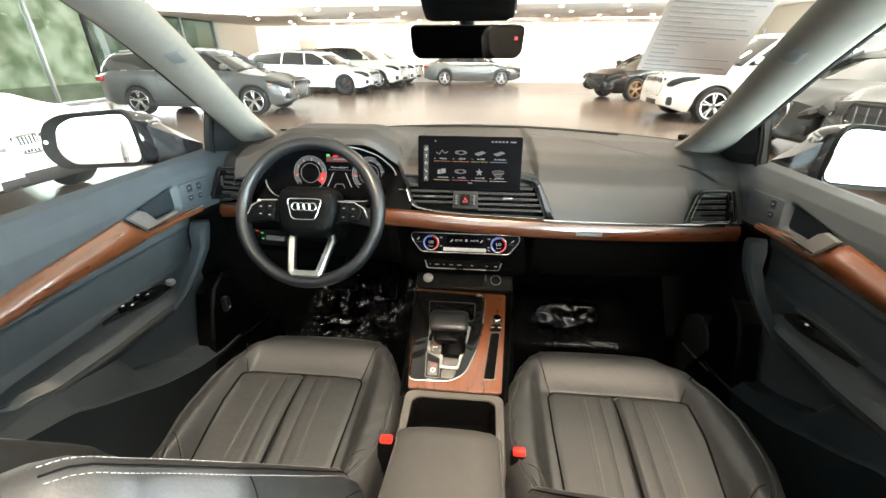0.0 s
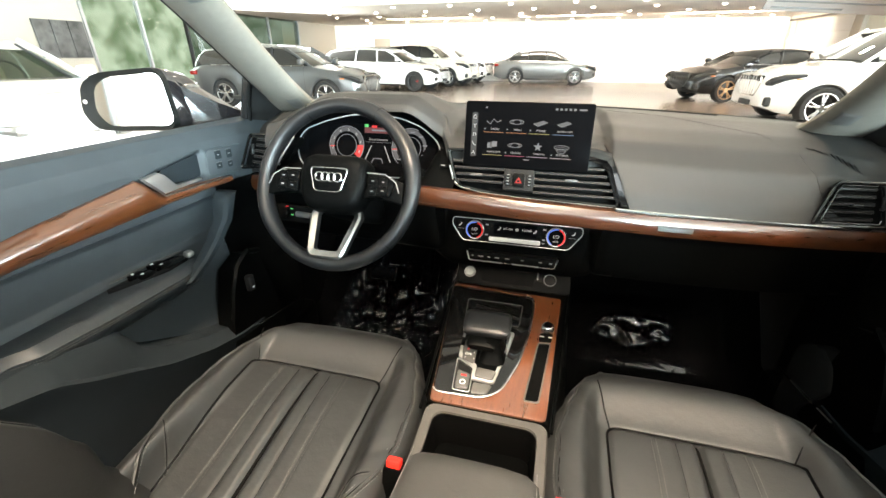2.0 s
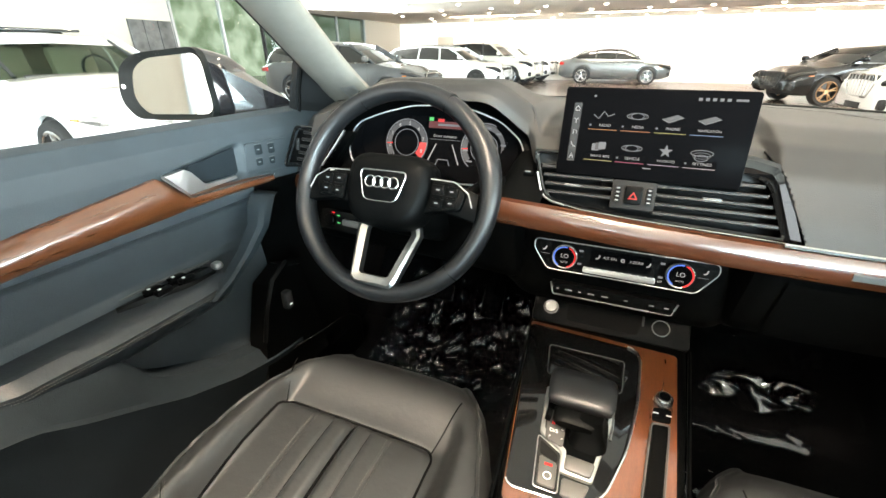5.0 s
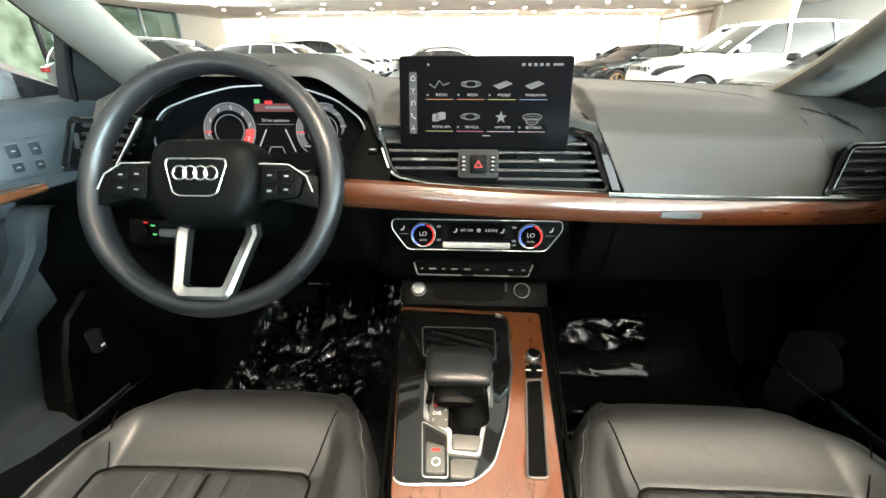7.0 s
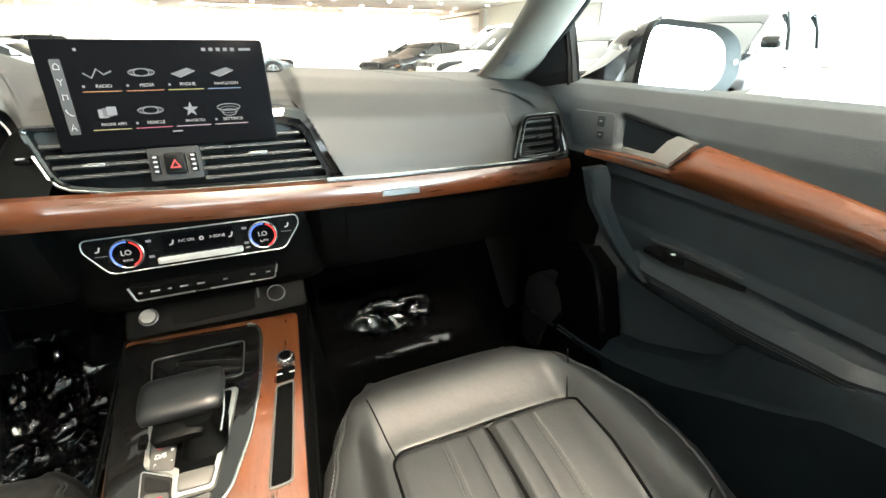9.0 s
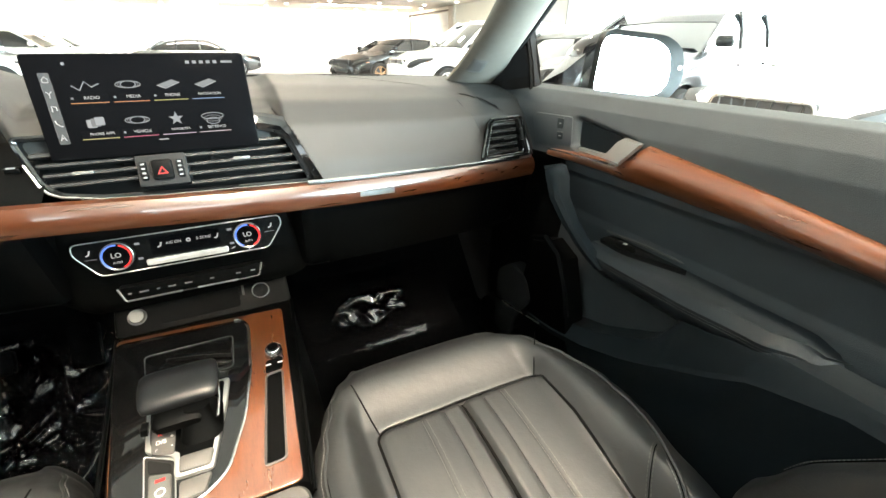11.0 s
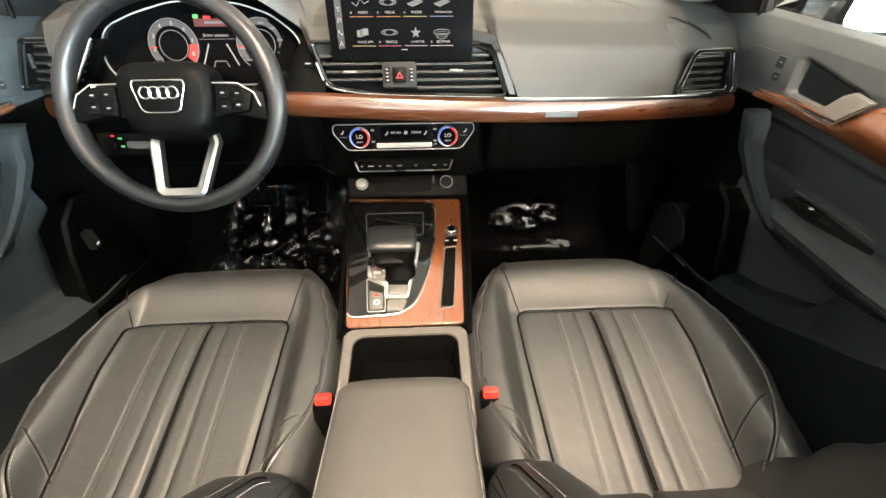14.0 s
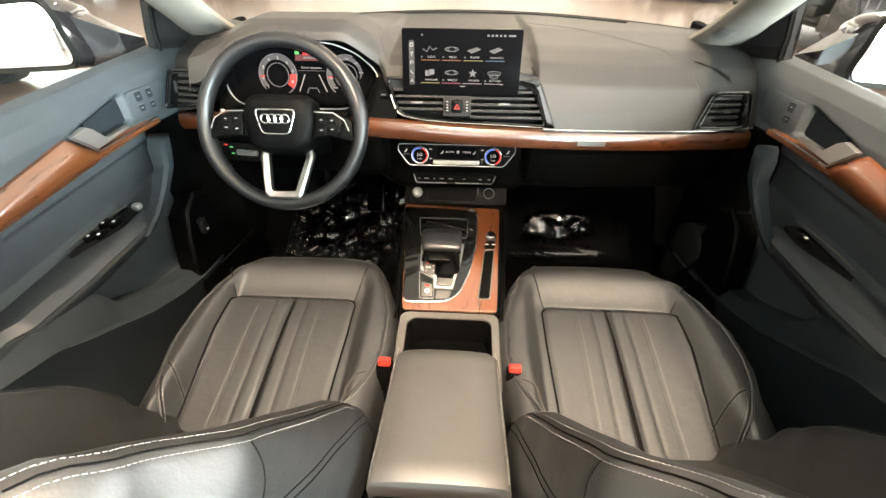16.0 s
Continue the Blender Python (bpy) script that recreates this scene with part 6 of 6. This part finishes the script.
# ---- doors ----
def door(s, label, off):
    """A front door's inner side; off moves it as a whole."""
    ox, oy, oz = off
    dr = thing("car_door", (s * .75 + ox, .5, .45), label, "car door", "front doors")

    def P(x, y, z):
        return (s * x + ox, y + oy, z + oz)

    prof = [(0, .84, 1.064), (.05, .825, 1.086), (.09, .800, 1.096), (.15, .776, 1.088), (.24, .761, 1.062), (.33, .753, 1.03), (.40, .752, .985), (.44, .752, .955), (.465, .753, .932), (.48, .760, .926), (.50, .766, .918), (.56, .772, .875), (.62, .774, .845), (.66, .768, .83), (.72, .760, .78), (.80, .755, .70), (.86, .752, .65), (.92, .752, .57), (1, .755, .46)]

    def f(u, v):
        y = lerp(.0, line_at([(0, 1.40), (.26, 1.39), (.38, 1.31), (.46, 1.28), (.6, 1.27), (1, 1.27)], v), u)
        x, z = line_at([(a, b) for a, b, c in prof], v), line_at([(a, c) for a, b, c in prof], v)
        k = smooth((y - 1.0) / .27)
        x -= .035 * k * smooth((v - .10) / .2)
        # the hollow behind the release handle
        e = smooth((y - .866) / .035) * smooth((1.036 - y) / .025) * smooth((z - .974) / .016) * smooth((1.026 + .14 * (y - .86) - z) / .018)
        x += .022 * e
        return P(x, y, z)
    part("panel", grid(f, 200, 150, thick=0.004), DOORSOFT, dr, "soft black door panel with daylight blue in its colour")
    def low_front(u, v):
        y, z = lerp(1.035, 1.268, u), lerp(.958, .47, v)
        q = [(c, a) for a, b, c in prof][::-1]
        vv = line_at(q, z)
        x = line_at([(a, b) for a, b, c in prof], vv) - .035 * smooth((y - 1.0) / .27)
        return P(x - .005, y, z)
    part("front_cover", grid(low_front, 16, 30, thick=.003), PLASTIC, dr, "black plastic cover at the door's hinge end")
    # walnut strip, wide behind the handle and thin before it
    rings = []
    for k in range(80):
        y = lerp(.0, 1.085, k / 79)
        top = line_at([(0, .885), (.3, .938), (.50, .971), (.65, .996), (.75, 1.008), (.842, 1.020), (.880, .980), (.985, .974), (1.085, .968)], y)
        bot = line_at([(0, .885), (.3, .918), (.50, .937), (.65, .949), (.86, .955), (1.085, .957)], y) - .004
        h = top - bot
        x = .748 - .010 * smooth((y - .98) / .15)
        bulge = .016 * min(1, h / .05)
        rings.append([P(x + .012, y, top + .002), P(x - .003, y, top), P(x - .004 - bulge * .7, y, top - h * .25), P(x - .004 - bulge, y, top - h * .5), P(x - .004 - bulge * .8, y, top - h * .75), P(x - .002, y, top - h), P(x + .012, y, top - h)])
    part("wood_trim", loft(rings), WOODY, dr, "glossy walnut trim")
    # release handle: a broad blade that narrows to a lever
    hp = [(.846, 1.023), (.884, 1.027), (.896, 1.019), (.912, .996), (.920, .9905), (.990, .9895), (.990, .9840), (.912, .9830), (.880, .982)]
    rings = []
    for dx, ins in ((.742, 0), (.734, 0), (.7315, .0025)):
        cy, cz_ = .90, 1.000
        rings.append([P(dx + .004 * smooth((y - .90) / .08) + .16 * (z - 1.000), y - (y - cy) * ins * 6, z - (z - cz_) * ins * 14) for y, z in hp])
    part("release_handle", loft(rings), SATIN, dr, "satin chrome release handle")
    part("handle_line", tube([P(.735, .841, 1.023), P(.727, .879, .978), P(.731, .96, .9745), P(.737, 1.09, .968)], .0017, 6), CHROME, dr, "thin chrome line")
    # darker plate inside the hollow gives the shade behind the lever
    part("handle_recess", loft([[P(x, y, z) for y, z in ((.895, .998), (.925, .982), (1.022, .980), (1.024, 1.036), (.985, 1.032), (.915, 1.022))] for x in (.774, .7655)]), DOORHARD, dr, "dark plate for the shade behind the handle")
    FS = Face(P(.7425, 1.082, 1.008), (.17, -s, 0), (0, 0, 1))
    sp_o = [(-a * s, b) for a, b in rounded([(-.052, -.026), (.050, -.036), (.066, .026), (.056, .033), (-.046, .034)], .008)]
    swp = part("seat_switch_panel", slab(FS, sp_o, -.02, .0002, .0006), DOORSOFT, dr, "memory and lock switch panel")
    for a, b, w, q in ((-.016, .018, .018, .022), (-.018, -.008, .016, .016), (.016, .016, .016, .022), (.014, -.010, .014, .016))[:4 if s < 0 else 2]:
        part("switch", slab(FS, rrect(w, q, .003, 2), -.002, .0006, .0005, at=(-a * s, b)), DOORHARD, swp)
        bar(FS, -a * s, b, .006, .0022, DIMPRINT, swp, "switch_mark", z=.0011)
        bar(FS, -a * s, b + q / 2, w, .0009, CAPGREY, swp, "switch_edge", z=.0011)
    # armrest
    wk = [(0, .010), (.06, .040), (.20, .068), (.5, .078), (.85, .080), (1, .072)]
    rings = []
    for k in range(41):
        t = k / 40
        y = lerp(.485, .895, t)
        w = curve_at(wk, t)
        top = .821 - .012 * smooth((.12 - t) / .12)
        x0 = .772
        rings.append([P(x0, y, top + .006), P(x0 - w * .45, y, top - .002), P(x0 - w * .75, y, top + .001), P(x0 - w + .010, y, top - .004), P(x0 - w, y, top - .014), P(x0 - w + .002, y, top - .026), P(x0 - w + .006, y, top - .040), P(x0 - w + .022, y, top - .058), P(x0, y, top - .075)])
    part("armrest", loft(rings), DOORLEATHER, dr, "padded leather armrest")
    for dz in (0, .0045):
        bm = bmesh.new()
        for k in range(104):
            t = .10 + k * .0085
            pp = []
            for q in (t, t + .0055):
                w = curve_at(wk, q)
                pp.append(P(.772 - w - .0005, lerp(.485, .895, q), .802 - .012 * smooth((.12 - q) / .12) - dz))
            tube(pp, .0004, 4, bm=bm)
        tagged(part("stitching", bm, DIMTHREAD, dr, "pale stitch line"), kind="stuff")
    so_ = rounded([(-.10, .004), (.06, -.004), (.075, .006), (.075, .032), (.02, .036), (-.02, .026)], .006)
    plate = part("switch_plate", loft([[P(.760 - b, .815 + a, .826 + c - .03 * a) for a, b in so_] for c in (-.006, .004)]), PIANO, dr, "black window switch plate")
    if s < 0:
        for a, b in ((-.035, .008), (-.028, .026), (.012, .006), (.018, .026)):
            wsw = part("window_switch", boxed(P(.762 - b, .815 + a, .833), (.015, .030, .010), .003), PLASTIC, plate)
            part("switch_dot", boxed(P(.762 - b, .815 + a - .006, .8385), (.004, .005, .002)), WHITEPRINT, wsw)
        mk = part("mirror_knob", boxed(P(.728, .893, .834), (.02, .02, .016), .007), SILVER, plate, "silver mirror knob")
    else:
        wsw = part("window_switch", boxed(P(.738, .835, .831), (.018, .040, .010), .004), PLASTIC, plate)
        part("switch_dot", boxed(P(.738, .835, .8365), (.006, .006, .002)), WHITEPRINT, wsw)
    part("switch_strip", tube([P(.772, .735, .834), P(.766, .82, .836), P(.758, .90, .834)], .0028, 6), GREYPL, dr, "grey edge strip")
    # grab handle
    rings = []
    for y, z, x, hw, hh in ((1.085, .925, .752, .020, .016), (1.055, .940, .725, .024, .020), (1.02, .945, .702, .026, .024), (.995, .930, .690, .026, .026), (.975, .895, .684, .022, .022), (.935, .855, .684, .020, .018), (.89, .818, .688, .019, .016), (.85, .785, .700, .016, .012), (.832, .770, .730, .010, .010)):
        rings.append([P(x + a * hh * .75, y + b * hw * .66, z + b * hw * -.23) for a, b in ((1, -1), (1, 1), (-.55, 1), (-1, .5), (-1, -.5), (-.55, -1))])
    part("grab_handle", loft(rings), DOORHARD, dr, "dark grey upright grab handle")
    # map pocket with its sloping lip
    topk = [(-.5, .81), (.55, .80), (.66, .792), (.685, .765), (.705, .715), (.735, .688), (.85, .628), (.95, .597), (1.04, .585)]
    rdk = [(-.5, .80), (.45, .785), (.55, .755), (.60, .722), (.66, .690), (.743, .643), (.85, .600), (.95, .575), (1.04, .565)]
    rings = []
    for k in range(61):
        y = lerp(.0, 1.04, k / 60)
        tp, rd = line_at(topk, y), line_at(rdk, y)
        rd = min(rd, tp - .012)
        rings.append([P(.758, y, tp + .004), P(.712, y, tp), P(.706, y, tp - .008), P(.694, y, rd + .006), P(.686, y, rd), P(.692, y, rd - .022), P(.706, y, rd - .07), P(.715, y, .46), P(.755, y, .46)])
    part("map_pocket", loft(rings), DOORHARD, dr, "moulded map pocket with sloping lip")
    part("sill_strip", tube([(s * .672, 1.20, .542), (s * .662, 1.08, .568), (s * .652, .965, .597)], .0020, 6), CHROME, dr, "bright sill strip")
    ob = part("window_pane", grid(lambda u, v: P(lerp(.815, .67, v), lerp(.0, lerp(1.2, .72, v), u), lerp(1.09, 1.50, v)), 6, 4), CLEAR, dr, "clear side window")
    ob.visible_shadow = False
    # footwell trim before the door
    ft = thing("footwell_trim", (s * .70, 1.1, .5), "black moulded footwell side trim", "trim")
    part("cover", loft([[(s * x, y, z) for y, z in ((.90, .48), (.925, .63), (.965, .75), (1.02, .775), (1.06, .76), (1.10, .60), (1.12, .48))] for x in (.74, .70, .69)]), PLASTIC, ft)
    part("edge", tube([(s * .69, y, z) for y, z in ((.925, .63), (.945, .70), (.975, .76), (1.02, .785), (1.06, .77))], .008, 6), PLASTIC, ft)
    if s < 0:
        lv = part("bonnet_lever", boxed((-.685, 1.0, .70), (.02, .022, .045), .005), RUBBER, ft)
        bar(Face((-.674, 1.0, .69), (0, -1, 0), (0, 0, 1)), 0, 0, .008, .004, WHITEPRINT, lv, "lever_mark")

    if s > 0:
        o = rounded([(1.19, .44), (1.185, .625), (1.135, .668), (1.075, .655), (1.045, .60), (1.10, .52), (1.12, .44)], .02, 3)
        part("kick_trim", loft([[(x, y + (.006 if x < .69 else 0), z - (.004 if x < .69 else 0)) for y, z in o] for x in (.72, .69, .685)]), GRIP, ft, "dark moulded kick trim")


door(-1, "black driver's door, daylight blue in its colour, with walnut trim and chrome handle", (0, -.010, .002))
door(1, "black passenger door, daylight blue in its colour, with walnut trim and chrome handle", (0, .014, -.004))


# ---- mirrors ----
def side_mirror(s):
    m = thing("side_mirror", (s * .9, 1.12, 1.08), "black door mirror with bright glass", "side mirror", "door mirrors")
    F = Face((-.972, 1.06, 1.151) if s < 0 else (.960, 1.10, 1.130), (1, s * -.12, 0), (0, .05, 1))
    o = rounded([(-s * a, b) for a, b in ((-.055, .054), (.094, .066), (.108, -.058), (-.08, -.064), (-.110, -.030), (-.098, .030))][::-s], .028, 4)
    part("glass", slab(F, o, -.004, .0), MIRROR, m, "bright mirror glass")
    big = [(x * 1.22 + s * .016, y * 1.20) for x, y in o]
    dz = -.01 if s < 0 else -.03
    part("rim", loft([[F(x, y, -.004) for x, y in scale_out(o, 1.01, 1.01)], [F(x * .985, y * .985, .004) for x, y in big], [F(x, y, -.012) for x, y in big]], caps=False), MIRRORCASE, m, "dull black rim")
    part("housing", loft([[F(x * k - s * .008 * i, y * k - .004 * i, z) for x, y in big] for i, (k, z) in enumerate(((.998, -.012), (1.0, -.03), (.94, -.08), (.74, -.13), (.3, -.155)))]), BLACKPAINT, m, "glossy black housing")
    part("foot", loft([[F(-s * .09, .05, -.02), F(-s * .09, -.07, -.02), F(-s * .09, -.06, -.11), F(-s * .09, .04, -.11)], [(s * .815, 1.17, 1.15 + dz), (s * .815, 1.17, 1.075 + dz), (s * .815, 1.25, 1.075 + dz), (s * .815, 1.25, 1.12 + dz)]]), BLACKPAINT, m)
    part("blind_spot_lamp", cyl(F, s * .132, -.005, .005, -.002, .003, 12), WHITEPRINT, m)


for s in (-1, 1):
    side_mirror(s)

rv = thing("rearview_mirror", (0, 1.06, 1.4), "frameless dimming rear-view mirror on the windscreen", "rear-view mirror")
FM = Face((-.002, 1.055, 1.377), (1, .10, 0), (0, -.10, 1))
mo = rounded([(-.122, .030), (.122, .030), (.118, -.022), (.105, -.033), (-.105, -.033), (-.118, -.022)], .012, 4)
part("housing", slab(FM, scale_out(mo, 1.02, 1.04), -.035, -.001, .004), PLASTIC, rv)
part("glass", slab(FM, mo, -.001, .001), DARKMIRROR, rv, "dark mirror glass")
bar(FM, .105, .006, .007, .007, R_ON, rv, "red_indicator", z=.002)
part("arm", tube([FM(0, .02, -.03), FM(0, .06, -.05), FM(0, .10, -.06)], .016, 10), PLASTIC, rv)
part("sensor_box", boxed((0, 1.02, 1.465), (.20, .16, .05), .02, Matrix.Rotation(radians(-24), 3, "X")), PLASTIC, rv, "black sensor housing")

# paper sheet behind the windscreen
sh = thing("window_sticker", (.52, 1.15, 1.33), "printed paper price sheet behind the windscreen", "paper sheet")
FP = Face((.475, 1.035, 1.395), (1, -.04, -.07), (.30, -.62, .72))
part("sheet", slab(FP, [(-.095, -.105), (.095, -.105), (.095, .13), (-.095, .13)], 0, .0008), PAPER, sh)
rnd = random.Random(5)
for k in range(22):
    y = -.098 + k * .0102
    w = rnd.choice((.15, .16, .165, .17, .10, .05))
    bar(FP, -.085 + w / 2, y, w, .0030, INK, sh, "print_line", z=.0014)


# ---- floor mats with plastic film ----
for s in (-1, 1):
    mt = thing("floor_mat", (s * .40, 1.25, .38), "black floor mat under crumpled clear plastic film", "floor mat", "floor mats")
    part("mat", grid(lambda u, v: (s * lerp(.17, .64, u), lerp(.95, 1.55, v), .378 + .22 * smooth((v - .55) / .6)), 12, 16, thick=.008), CARPET, mt)

    def film(u, v):
        x, y = s * lerp(.18, .62, u), lerp(1.0, 1.5, v)
        q = noise.noise(Vector((x * 9 + y * 6, y * 9 - x * 4, 7 + s)))
        q2 = noise.noise(Vector((x * 17 - y * 9, y * 14, 3 + s)))
        n = noise.noise(Vector((x * 6, y * 7, s * 3))) * (.014 if s < 0 else .002) + ((1 - abs(q)) ** 13 * .030 + (1 - abs(q2)) ** 16 * .012) * (1 if s < 0 else lerp(.03, .15, smooth((v - .55) / .3) * smooth((.8 - u) / .4)))
        return (x, y, .392 + .22 * smooth((lerp(.083, .917, v) - .55) / .6) + n)
    part("plastic_film", grid(film, 90, 90), FILM, mt, "crumpled clear plastic film").visible_shadow = False
    if s > 0:
        def fold(u, v):
            x, q = lerp(.250, .465, u), v - .5
            n = noise.noise(Vector((u * 3, v * 1.2, 2))) * .007 + (1 - abs(noise.noise(Vector((u * 3.5 + v * 2, v * 2, 9))))) ** 5 * .005
            w = .5 + .5 * math.sin(math.pi * min(1, u * 1.1))
            return (x + .03 * q, 1.335 + .055 * q * w - n * .75, .500 + .065 * q * w + n * .6 + .006 * math.sin(u * 9))
        part("film_fold", grid(fold, 50, 40), FILM, mt, "bright crumpled fold of plastic film").visible_shadow = False
for x, w in ((-.30, .06), (-.47, .09)):
    pd = thing("foot_pedal", (x, 1.40, .50), "black rubber foot pedal", "pedal")
    part("pad", boxed((x, 1.40, .55), (w, .02, .10 if w < .08 else .05), .006, Matrix.Rotation(radians(-35), 3, "X")), CARPET, pd)
    part("arm", tube([(x, 1.41, .57), (x, 1.45, .68), (x, 1.46, .80)], .012, 6), CARPET, pd)
